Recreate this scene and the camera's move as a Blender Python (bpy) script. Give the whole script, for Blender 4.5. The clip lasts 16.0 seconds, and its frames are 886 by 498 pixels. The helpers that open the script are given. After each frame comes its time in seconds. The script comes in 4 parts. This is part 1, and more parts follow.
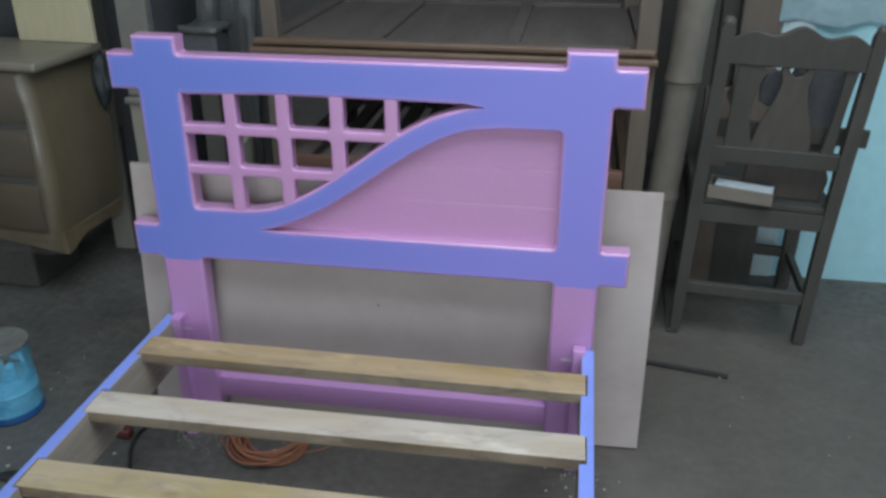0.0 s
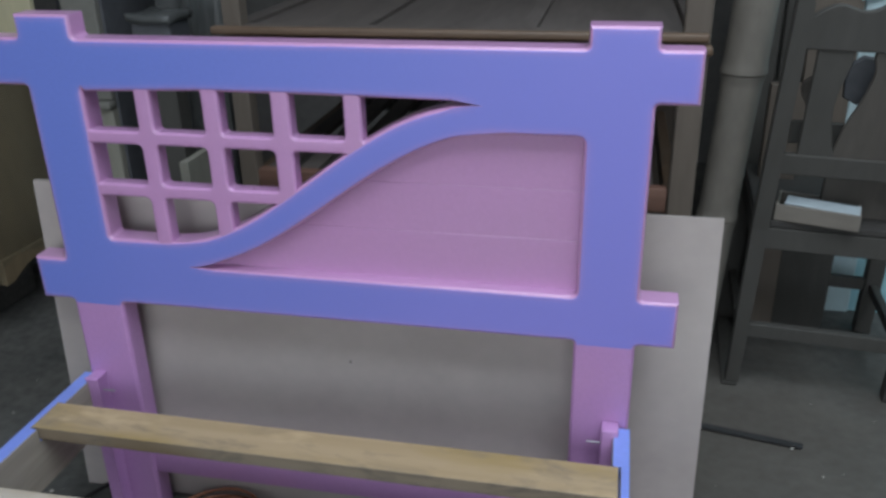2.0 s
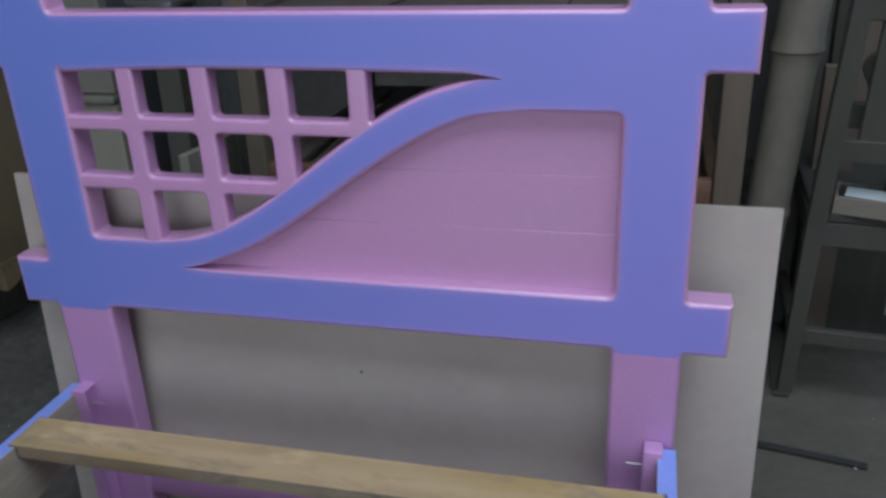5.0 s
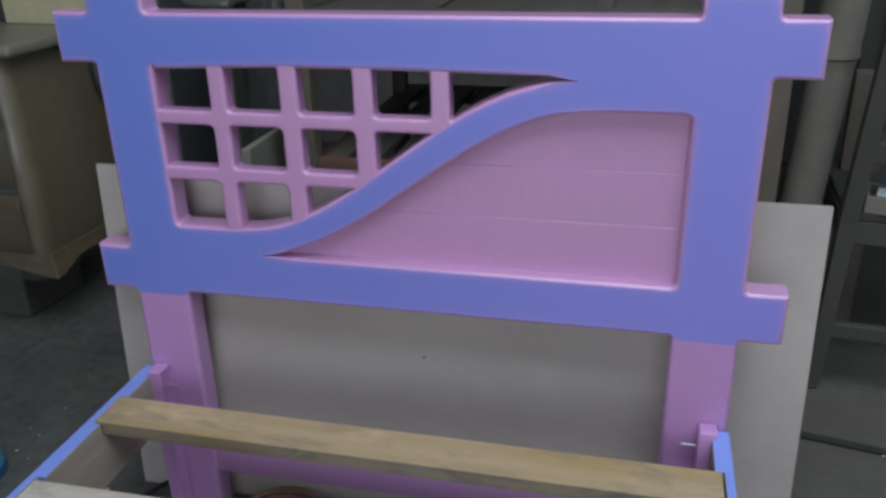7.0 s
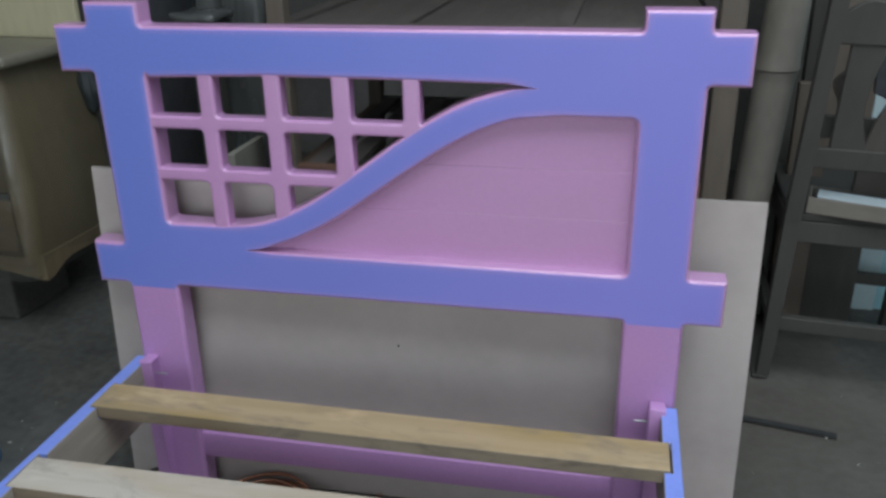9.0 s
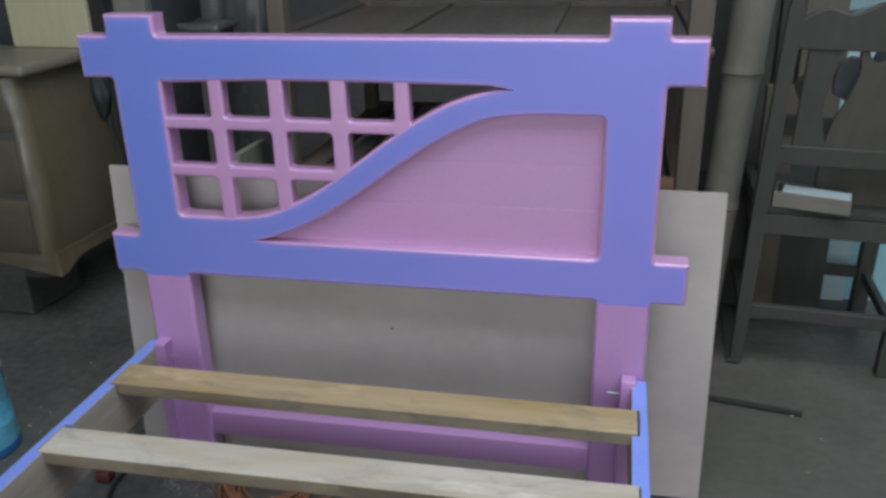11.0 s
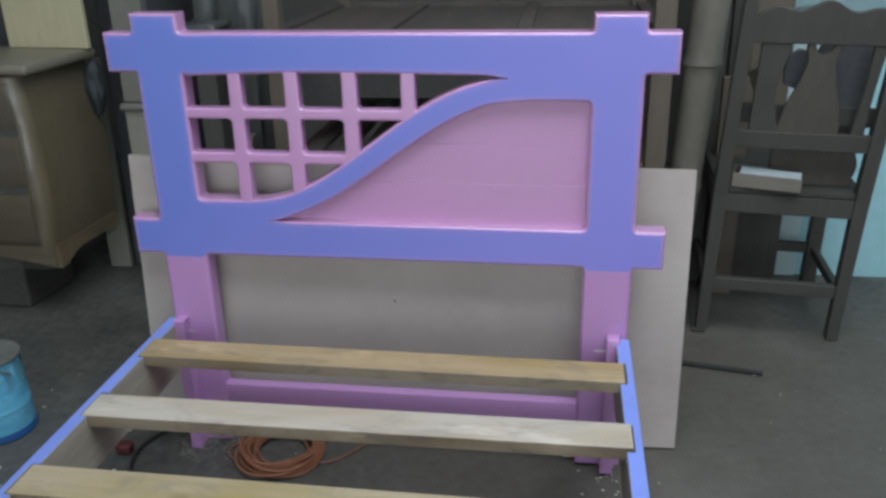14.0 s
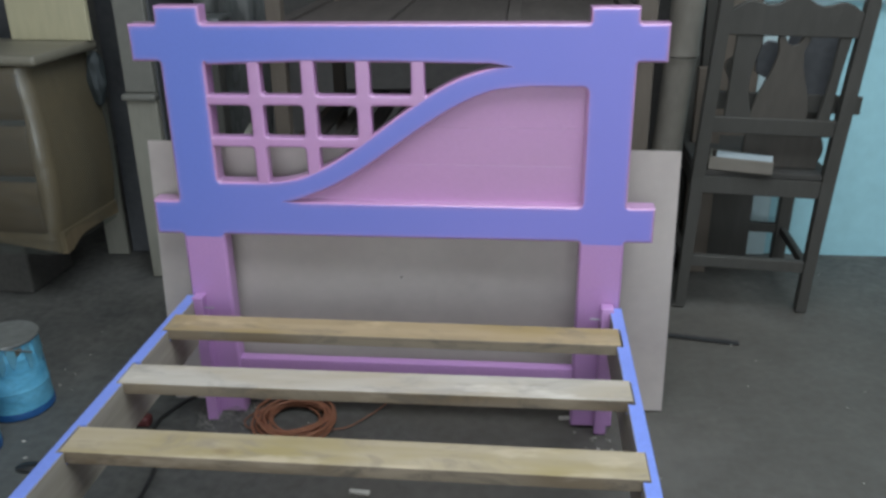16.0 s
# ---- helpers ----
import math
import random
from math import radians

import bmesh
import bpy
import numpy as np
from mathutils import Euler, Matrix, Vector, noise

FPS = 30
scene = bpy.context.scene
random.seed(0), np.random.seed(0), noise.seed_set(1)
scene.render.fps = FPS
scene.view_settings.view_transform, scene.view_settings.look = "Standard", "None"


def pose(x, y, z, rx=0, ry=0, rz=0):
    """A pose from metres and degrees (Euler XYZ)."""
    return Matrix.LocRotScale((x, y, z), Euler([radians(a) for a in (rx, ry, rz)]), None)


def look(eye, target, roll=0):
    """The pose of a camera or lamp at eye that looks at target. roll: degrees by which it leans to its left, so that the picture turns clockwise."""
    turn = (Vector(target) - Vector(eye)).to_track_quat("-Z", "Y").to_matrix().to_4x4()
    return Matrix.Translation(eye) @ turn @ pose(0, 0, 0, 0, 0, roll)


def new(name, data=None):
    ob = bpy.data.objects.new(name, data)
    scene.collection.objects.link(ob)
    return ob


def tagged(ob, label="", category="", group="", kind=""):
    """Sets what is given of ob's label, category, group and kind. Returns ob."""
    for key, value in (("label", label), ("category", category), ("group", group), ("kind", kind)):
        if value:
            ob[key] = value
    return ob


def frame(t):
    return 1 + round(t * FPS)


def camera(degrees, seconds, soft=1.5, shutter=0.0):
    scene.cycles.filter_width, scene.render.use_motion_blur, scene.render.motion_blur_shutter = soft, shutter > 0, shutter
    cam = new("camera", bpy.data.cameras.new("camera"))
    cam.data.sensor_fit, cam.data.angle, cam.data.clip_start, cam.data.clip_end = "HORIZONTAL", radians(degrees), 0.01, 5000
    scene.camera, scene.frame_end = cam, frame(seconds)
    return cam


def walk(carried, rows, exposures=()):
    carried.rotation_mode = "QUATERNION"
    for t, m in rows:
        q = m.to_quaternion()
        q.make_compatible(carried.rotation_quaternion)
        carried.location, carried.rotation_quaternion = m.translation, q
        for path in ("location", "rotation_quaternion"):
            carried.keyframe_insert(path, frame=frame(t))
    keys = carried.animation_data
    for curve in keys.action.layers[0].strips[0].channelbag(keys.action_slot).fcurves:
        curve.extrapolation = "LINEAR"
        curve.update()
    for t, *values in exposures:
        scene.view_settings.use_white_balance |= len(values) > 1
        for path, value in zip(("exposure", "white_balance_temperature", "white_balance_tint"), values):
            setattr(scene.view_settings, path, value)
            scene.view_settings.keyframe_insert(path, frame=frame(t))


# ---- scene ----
cam = camera(55.8, 16.0, soft=3.0)
PATH = [
    (0, (0.42, -1.646, 1.313), (0.138, 0.149, 0.477), 0.1),
    (0.5, (0.426, -1.547, 1.288), (0.107, 0.24, 0.448), -0.1),
    (1, (0.44, -1.43, 1.262), (0.139, 0.359, 0.42), -0.0),
    (1.5, (0.443, -1.286, 1.203), (0.098, 0.507, 0.386), -0.5),
    (2, (0.442, -1.198, 1.175), (0.066, 0.59, 0.361), -1.1),
    (2.5, (0.441, -1.127, 1.131), (0.062, 0.646, 0.285), -1.7),
    (3, (0.444, -1.087, 1.103), (0.084, 0.694, 0.268), -1.4),
    (3.5, (0.445, -1.065, 1.092), (0.073, 0.714, 0.258), -2.0),
    (4, (0.441, -1.049, 1.089), (0.034, 0.729, 0.27), -2.8),
    (4.5, (0.439, -1.052, 1.086), (0.022, 0.731, 0.283), -2.4),
    (5, (0.43, -1.059, 1.095), (-0.018, 0.72, 0.299), -2.3),
    (7.5, (0.324, -1.195, 1.126), (-0.089, 0.589, 0.322), -0.8),
    (8, (0.333, -1.23, 1.133), (-0.04, 0.578, 0.364), -0.8),
    (8.5, (0.344, -1.242, 1.133), (-0.038, 0.566, 0.368), -0.7),
    (9, (0.37, -1.274, 1.134), (-0.013, 0.531, 0.363), -1.0),
    (9.5, (0.398, -1.325, 1.147), (0.034, 0.483, 0.373), -1.0),
    (10, (0.417, -1.365, 1.151), (0.032, 0.447, 0.396), -1.4),
    (12.5, (0.399, -1.472, 1.152), (0.062, 0.351, 0.402), -0.9),
    (13, (0.377, -1.509, 1.155), (0.076, 0.323, 0.411), -1.1),
    (13.5, (0.365, -1.547, 1.155), (0.076, 0.287, 0.41), -1.0),
    (14, (0.347, -1.595, 1.16), (0.08, 0.241, 0.414), -1.2),
    (14.5, (0.319, -1.65, 1.167), (0.061, 0.19, 0.427), -1.5),
    (15, (0.29, -1.691, 1.169), (0.068, 0.153, 0.427), -1.4),
    (15.5, (0.273, -1.721, 1.172), (0.113, 0.125, 0.42), -1.1),
    (16, (0.27, -1.738, 1.171), (0.09, 0.104, 0.414), -0.8),
]
walk(cam, [(t, look(eye, target, roll)) for t, eye, target, roll in PATH],
     ((0, -0.42, 6470, 10), (1, -0.47, 6450, 10), (1.5, -0.54, 6420, 11), (2, -0.59, 6390, 11), (3, -0.75, 6350, 12), (5, -0.75, 6350, 12), (7.5, -0.68, 6420, 10), (10, -0.51, 6520, 9), (12.5, -0.51, 6530, 10), (13, -0.53, 6530, 9), (14, -0.43, 6570, 9), (16, -0.41, 6530, 9)))

# ---- light ----
world = bpy.data.worlds.new("sky")
scene.world = world
world.use_nodes = True
_wn = world.node_tree.nodes
_sky = _wn.new("ShaderNodeTexSky")
_sky.sky_type, _sky.sun_disc = "NISHITA", False
_sky.sun_elevation, _sky.sun_rotation = radians(48), radians(170)
world.node_tree.links.new(_sky.outputs[0], _wn["Background"].inputs[0])
_wn["Background"].inputs[1].default_value = 0.10


def area_lamp(name, eye, target, sx, sy, watts, colour):
    data = bpy.data.lights.new(name, "AREA")
    data.shape, data.size, data.size_y = "RECTANGLE", sx, sy
    data.energy, data.color = watts, colour
    ob = new(name, data)
    ob.matrix_world = look(eye, target)
    return ob


# daylight through assumed, unseen openings: the roof and a wide shop entrance behind the camera
area_lamp("skylight_front", (0.85, -1.20, 3.15), (0.85, -1.20, 0), 2.4, 2.2, 135, (0.825, 0.92, 1.0))
# added fill lamp that brightens the cyan wall
area_lamp("cyan_wall_fill", (2.3, 0.35, 3.15), (2.3, 0.35, 0), 1.2, 0.75, 13, (0.80, 0.94, 1.0))
area_lamp("entrance_daylight", (0.0, -4.35, 1.35), (0.0, 0, 0.9), 3.4, 2.3, 84, (0.83, 0.92, 1.0))

# ---- materials ----


def material(name, base, rough=0.6, metal=0.0, vary=0.12, scale=6.0, fine=90.0, bump=0.15, dist=0.002,
             stretch=(1, 1, 1), second=None, amount=0.5, spots=0.0, coat=0.0, coat_rough=0.28, per_piece=0.0):
    """Painted, wooden or mineral surface: base colour broken by a coarse and a fine noise, with fine relief."""
    m = bpy.data.materials.new(name)
    m.use_nodes = True
    nt = m.node_tree
    n, l = nt.nodes, nt.links
    bsdf = n["Principled BSDF"]
    tc = n.new("ShaderNodeTexCoord")
    mp = n.new("ShaderNodeMapping")
    mp.inputs["Scale"].default_value = stretch
    l.new(tc.outputs["Object"], mp.inputs[0])
    big = n.new("ShaderNodeTexNoise")
    big.inputs["Scale"].default_value, big.inputs["Detail"].default_value = scale, 4
    small = n.new("ShaderNodeTexNoise")
    small.inputs["Scale"].default_value, small.inputs["Detail"].default_value = fine, 3
    for t in (big, small):
        l.new(mp.outputs[0], t.inputs["Vector"])
    other = second or tuple(c * 0.6 for c in base)
    ramp = n.new("ShaderNodeMapRange")
    ramp.inputs[1].default_value, ramp.inputs[2].default_value = 0.32, 0.70
    ramp.inputs[4].default_value = amount
    l.new(big.outputs[0], ramp.inputs[0])
    mix = n.new("ShaderNodeMix")
    mix.data_type = "RGBA"
    mix.inputs[6].default_value, mix.inputs[7].default_value = (*base, 1), (*other, 1)
    l.new(ramp.outputs[0], mix.inputs[0])
    hsv = n.new("ShaderNodeHueSaturation")
    l.new(mix.outputs[2], hsv.inputs["Color"])
    val = n.new("ShaderNodeMapRange")
    val.inputs[1].default_value, val.inputs[2].default_value = 0.25, 0.75
    val.inputs[3].default_value, val.inputs[4].default_value = 1 - vary, 1 + vary
    l.new(small.outputs[0], val.inputs[0])
    last = val.outputs[0]
    if per_piece:
        info = n.new("ShaderNodeObjectInfo")
        own = n.new("ShaderNodeMapRange")
        own.inputs[3].default_value, own.inputs[4].default_value = 1 - per_piece, 1 + per_piece
        l.new(info.outputs["Random"], own.inputs[0])
        mul = n.new("ShaderNodeMath")
        mul.operation = "MULTIPLY"
        l.new(last, mul.inputs[0]), l.new(own.outputs[0], mul.inputs[1])
        last = mul.outputs[0]
    l.new(last, hsv.inputs["Value"])
    colour = hsv.outputs[0]
    if spots:
        vor = n.new("ShaderNodeTexNoise")
        vor.inputs["Scale"].default_value, vor.inputs["Detail"].default_value = 2.3, 8
        vor.inputs["Roughness"].default_value = 0.7
        l.new(mp.outputs[0], vor.inputs["Vector"])
        cut = n.new("ShaderNodeMapRange")
        cut.inputs[1].default_value, cut.inputs[2].default_value = 0.52, 0.68
        cut.inputs[4].default_value = spots
        l.new(vor.outputs[0], cut.inputs[0])
        dust = n.new("ShaderNodeMix")
        dust.data_type = "RGBA"
        dust.inputs[7].default_value = (*(min(1, c * 1.7 + 0.02) for c in base), 1)
        l.new(cut.outputs[0], dust.inputs[0]), l.new(colour, dust.inputs[6])
        colour = dust.outputs[2]
    l.new(colour, bsdf.inputs["Base Color"])
    rr = n.new("ShaderNodeMapRange")
    rr.inputs[1].default_value, rr.inputs[2].default_value = 0.3, 0.7
    rr.inputs[3].default_value, rr.inputs[4].default_value = max(0.03, rough - 0.08), min(1, rough + 0.08)
    l.new(big.outputs[0], rr.inputs[0]), l.new(rr.outputs[0], bsdf.inputs["Roughness"])
    bsdf.inputs["Metallic"].default_value = metal
    if coat:
        bsdf.inputs["Coat Weight"].default_value, bsdf.inputs["Coat Roughness"].default_value = coat, coat_rough
    if bump:
        bp = n.new("ShaderNodeBump")
        bp.inputs["Strength"].default_value, bp.inputs["Distance"].default_value = bump, dist
        l.new(small.outputs[0], bp.inputs["Height"]), l.new(bp.outputs[0], bsdf.inputs["Normal"])
    return m


def clear_film(name, haze=0.06, rough=0.38):
    """Thin clear plastic: mostly see-through, with a wrinkled sheen."""
    m = bpy.data.materials.new(name)
    m.use_nodes = True
    n, l = m.node_tree.nodes, m.node_tree.links
    n.remove(n["Principled BSDF"])
    see, shine, mix = n.new("ShaderNodeBsdfTransparent"), n.new("ShaderNodeBsdfGlossy"), n.new("ShaderNodeMixShader")
    see.inputs[0].default_value = (0.93, 0.95, 0.93, 1)
    shine.inputs["Color"].default_value = (0.9, 0.95, 0.95, 1)
    shine.inputs["Roughness"].default_value = rough
    noise_t, bp, tc = n.new("ShaderNodeTexNoise"), n.new("ShaderNodeBump"), n.new("ShaderNodeTexCoord")
    noise_t.inputs["Scale"].default_value, noise_t.inputs["Detail"].default_value = 5, 3
    noise_t.inputs["Distortion"].default_value = 1.5
    bp.inputs["Strength"].default_value, bp.inputs["Distance"].default_value = 0.5, 0.02
    l.new(tc.outputs["Object"], noise_t.inputs["Vector"]), l.new(noise_t.outputs[0], bp.inputs["Height"])
    l.new(bp.outputs[0], shine.inputs["Normal"])
    mix.inputs[0].default_value = haze
    l.new(see.outputs[0], mix.inputs[1]), l.new(shine.outputs[0], mix.inputs[2])
    l.new(mix.outputs[0], n["Material Output"].inputs[0])
    return m


def planed_pine(name, base, resin, stain):
    """Planed softwood: long fine grain, yellow resin patches, grey handling stains and a few knots."""
    m = bpy.data.materials.new(name)
    m.use_nodes = True
    n, l = m.node_tree.nodes, m.node_tree.links
    bsdf = n["Principled BSDF"]
    tc, info = n.new("ShaderNodeTexCoord"), n.new("ShaderNodeObjectInfo")
    own = n.new("ShaderNodeVectorMath")
    own.operation = "MULTIPLY_ADD"
    own.inputs[1].default_value = (7.3, 5.1, 3.7)
    l.new(info.outputs["Random"], own.inputs[0]), l.new(tc.outputs["Object"], own.inputs[2])

    def field(scale, stretch, detail, lo, hi, rough=0.55, warp=0.0):
        mp, t, r = n.new("ShaderNodeMapping"), n.new("ShaderNodeTexNoise"), n.new("ShaderNodeMapRange")
        mp.inputs["Scale"].default_value = stretch
        l.new(own.outputs[0], mp.inputs[0]), l.new(mp.outputs[0], t.inputs["Vector"])
        t.inputs["Scale"].default_value, t.inputs["Detail"].default_value = scale, detail
        t.inputs["Roughness"].default_value, t.inputs["Distortion"].default_value = rough, warp
        r.inputs[1].default_value, r.inputs[2].default_value = lo, hi
        l.new(t.outputs[0], r.inputs[0])
        return r.outputs[0]

    def over(under, colour, fac, amount):
        mix, k = n.new("ShaderNodeMix"), n.new("ShaderNodeMath")
        mix.data_type, k.operation = "RGBA", "MULTIPLY"
        k.inputs[1].default_value = amount
        l.new(fac, k.inputs[0]), l.new(k.outputs[0], mix.inputs[0])
        l.new(under, mix.inputs[6])
        mix.inputs[7].default_value = (*colour, 1)
        return mix.outputs[2]

    first = n.new("ShaderNodeRGB")
    first.outputs[0].default_value = (*base, 1)
    grain = field(26, (0.06, 1.6, 1.6), 4, 0.35, 0.7)
    c = over(first.outputs[0], resin, field(2.6, (1, 3.5, 3.5), 3, 0.44, 0.62), 0.95)
    c = over(c, tuple(v * 0.72 for v in resin), grain, 0.30)
    c = over(c, stain, field(6.5, (1, 2.2, 2.2), 6, 0.50, 0.66, 0.75, 0.8), 0.85)
    c = over(c, tuple(min(1, v * 1.22) for v in base), field(4.0, (1, 3, 3), 4, 0.56, 0.66, 0.65), 0.8)
    knot, kr = n.new("ShaderNodeTexVoronoi"), n.new("ShaderNodeMapRange")
    km = n.new("ShaderNodeMapping")
    km.inputs["Scale"].default_value = (0.55, 1.0, 1.0)
    l.new(own.outputs[0], km.inputs[0]), l.new(km.outputs[0], knot.inputs["Vector"])
    knot.inputs["Scale"].default_value = 7.0
    kr.inputs[1].default_value, kr.inputs[2].default_value = 0.085, 0.035
    l.new(knot.outputs["Distance"], kr.inputs[0])
    c = over(c, (0.16, 0.095, 0.05), kr.outputs[0], 0.35)
    l.new(c, bsdf.inputs["Base Color"])
    bsdf.inputs["Roughness"].default_value = 0.62
    bp = n.new("ShaderNodeBump")
    bp.inputs["Strength"].default_value, bp.inputs["Distance"].default_value = 0.2, 0.0008
    l.new(grain, bp.inputs["Height"]), l.new(bp.outputs[0], bsdf.inputs["Normal"])
    return m


BLUE = material("lavender_blue_paint", (0.145, 0.203, 0.608), 0.5, vary=0.03, scale=2.2, fine=160, bump=0.08, dist=0.0005,
                second=(0.140, 0.202, 0.615), amount=0.6)


def violet_shift(m, start, end, colour):
    """Mixes in another colour, here more violet, growing towards one lower corner and broken by noise."""
    n, l = m.node_tree.nodes, m.node_tree.links
    bsdf = n["Principled BSDF"]
    under = bsdf.inputs["Base Color"].links[0].from_socket
    tc, dot, no, add, fade, mix = (n.new("ShaderNodeTexCoord"), n.new("ShaderNodeVectorMath"), n.new("ShaderNodeTexNoise"), n.new("ShaderNodeMath"),
                                   n.new("ShaderNodeMapRange"), n.new("ShaderNodeMix"))
    dot.operation, add.operation, mix.data_type = "DOT_PRODUCT", "MULTIPLY_ADD", "RGBA"
    dot.inputs[1].default_value = (1.0, 0.0, -0.9)
    no.inputs["Scale"].default_value, no.inputs["Detail"].default_value = 2.6, 5
    add.inputs[1].default_value = 0.5
    l.new(tc.outputs["Object"], dot.inputs[0]), l.new(tc.outputs["Object"], no.inputs["Vector"])
    l.new(no.outputs[0], add.inputs[0]), l.new(dot.outputs["Value"], add.inputs[2])
    fade.interpolation_type = "SMOOTHSTEP"
    fade.inputs[1].default_value, fade.inputs[2].default_value = start, end
    l.new(add.outputs[0], fade.inputs[0]), l.new(fade.outputs[0], mix.inputs[0])
    l.new(under, mix.inputs[6])
    mix.inputs[7].default_value = (*colour, 1)
    l.new(mix.outputs[2], bsdf.inputs["Base Color"])


violet_shift(BLUE, -1.05, 0.35, (0.245, 0.230, 0.673))


def overspray(m, reach, colour):
    """Pink from the sprayed edges fading out over the outermost millimetres of the blue faces."""
    n, l = m.node_tree.nodes, m.node_tree.links
    bsdf = n["Principled BSDF"]
    under = bsdf.inputs["Base Color"].links[0].from_socket
    near, geo, dot, fade, mix = (n.new("ShaderNodeBevel"), n.new("ShaderNodeNewGeometry"), n.new("ShaderNodeVectorMath"), n.new("ShaderNodeMapRange"),
                                 n.new("ShaderNodeMix"))
    near.samples = 8
    near.inputs["Radius"].default_value = reach
    dot.operation, mix.data_type = "DOT_PRODUCT", "RGBA"
    l.new(near.outputs[0], dot.inputs[0]), l.new(geo.outputs["Normal"], dot.inputs[1])
    fade.inputs[1].default_value, fade.inputs[2].default_value = 0.9995, 0.90
    fade.inputs[4].default_value = 0.8
    l.new(dot.outputs["Value"], fade.inputs[0]), l.new(fade.outputs[0], mix.inputs[0])
    l.new(under, mix.inputs[6])
    mix.inputs[7].default_value = (*colour, 1)
    l.new(mix.outputs[2], bsdf.inputs["Base Color"])


overspray(BLUE, 0.022, (0.40, 0.255, 0.59))
PINK = material("pink_paint", (0.540, 0.278, 0.523), 0.34, vary=0.03, scale=4, fine=170, bump=0.04, dist=0.0005,
                second=(0.491, 0.274, 0.468), amount=0.6, coat=1.0, coat_rough=0.28)
MAUVE = material("mauve_leg_paint", (0.497, 0.262, 0.520), 0.36, vary=0.05, scale=4, fine=170, bump=0.10, dist=0.0005,
                 second=(0.440, 0.232, 0.510), amount=0.6, coat=0.5, coat_rough=0.24)
RAIL_BLUE = material("rail_blue_paint", (0.233, 0.327, 0.824), 0.42, vary=0.05, scale=5, fine=120, bump=0.12, dist=0.0006,
                     coat=0.6, coat_rough=0.22)
SLAT = planed_pine("raw_pine_slat", (0.436, 0.355, 0.239), (0.353, 0.274, 0.119), (0.273, 0.224, 0.162))
SLAT_WARM = planed_pine("honey_pine_slat", (0.430, 0.318, 0.186), (0.338, 0.235, 0.080), (0.248, 0.192, 0.121))
SLAT_PALE = planed_pine("pale_pine_slat", (0.530, 0.477, 0.402), (0.454, 0.379, 0.278), (0.342, 0.301, 0.253))
# sawn pine, darkened in colour for the weaker light on sides and undersides
SHADED_SAWN = planed_pine("shaded_sawn_pine", (0.283, 0.227, 0.163), (0.189, 0.134, 0.078), (0.113, 0.095, 0.076))
RAW = material("raw_rail_wood", (0.344, 0.303, 0.246), 0.75, vary=0.15, scale=4, fine=50, bump=0.25, dist=0.001,
               stretch=(1.5, 0.12, 1.5))
PLY = material("grey_brown_board", (0.453, 0.402, 0.373), 0.62, vary=0.035, scale=3.2, fine=34, bump=0.05, dist=0.0005,
               stretch=(1, 1, 1.2), second=(0.388, 0.339, 0.313), amount=0.95, spots=0.12)
FLOOR = material("dusty_concrete", (0.098, 0.094, 0.085), 0.72, vary=0.30, scale=4.2, fine=38, bump=0.6, dist=0.004,
                 second=(0.068, 0.068, 0.063), amount=1.0, spots=0.5)


def light_tint_patch(m, centre, reach, colour):
    """Mixes a ragged patch of tinted light into the concrete's colour."""
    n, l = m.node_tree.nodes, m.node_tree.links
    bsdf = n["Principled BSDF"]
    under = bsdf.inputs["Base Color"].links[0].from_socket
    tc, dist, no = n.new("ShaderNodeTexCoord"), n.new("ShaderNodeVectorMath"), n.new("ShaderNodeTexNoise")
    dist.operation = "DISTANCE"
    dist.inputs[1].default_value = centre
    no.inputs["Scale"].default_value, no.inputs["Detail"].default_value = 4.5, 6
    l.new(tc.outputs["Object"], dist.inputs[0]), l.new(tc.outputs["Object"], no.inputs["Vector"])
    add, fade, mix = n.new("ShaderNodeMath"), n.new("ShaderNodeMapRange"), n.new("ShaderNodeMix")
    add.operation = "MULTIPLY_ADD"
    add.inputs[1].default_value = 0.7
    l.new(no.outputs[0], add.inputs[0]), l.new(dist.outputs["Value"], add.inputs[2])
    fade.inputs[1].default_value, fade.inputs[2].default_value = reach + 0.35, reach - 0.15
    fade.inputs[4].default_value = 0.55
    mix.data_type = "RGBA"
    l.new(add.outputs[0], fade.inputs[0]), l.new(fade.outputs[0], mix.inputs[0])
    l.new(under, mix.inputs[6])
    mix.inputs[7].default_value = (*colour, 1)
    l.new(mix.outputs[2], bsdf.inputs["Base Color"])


# warm light painted into the floor on the right, cooler light on the left
light_tint_patch(FLOOR, (0.85, -0.15, 0.0), 1.30, (0.097, 0.082, 0.066))
light_tint_patch(FLOOR, (-1.15, -0.25, 0.0), 0.55, (0.094, 0.108, 0.106))
# for the unseen walls and ceiling, kept pale to bounce fill light
PLASTER = material("pale_fill_plaster", (0.52, 0.51, 0.49), 0.85, vary=0.10, scale=2, fine=30, bump=0.2, dist=0.003, spots=0.3)
# plaster with the dimness behind the rack put into its colour
DARKENED_PLASTER = material("darkened_plaster", (0.17, 0.162, 0.153), 0.85, vary=0.10, scale=2, fine=30, bump=0.2, dist=0.003, spots=0.3)
PALEWALL = material("pale_grey_wall_paint", (0.529, 0.667, 0.690), 0.75, vary=0.05, scale=2, fine=24, bump=0.12, dist=0.002)
CYAN = material("pale_cyan_wall_paint", (0.346, 0.610, 0.671), 0.75, vary=0.05, scale=1.6, fine=24, bump=0.12, dist=0.002,
                second=(0.321, 0.578, 0.642), amount=0.8)
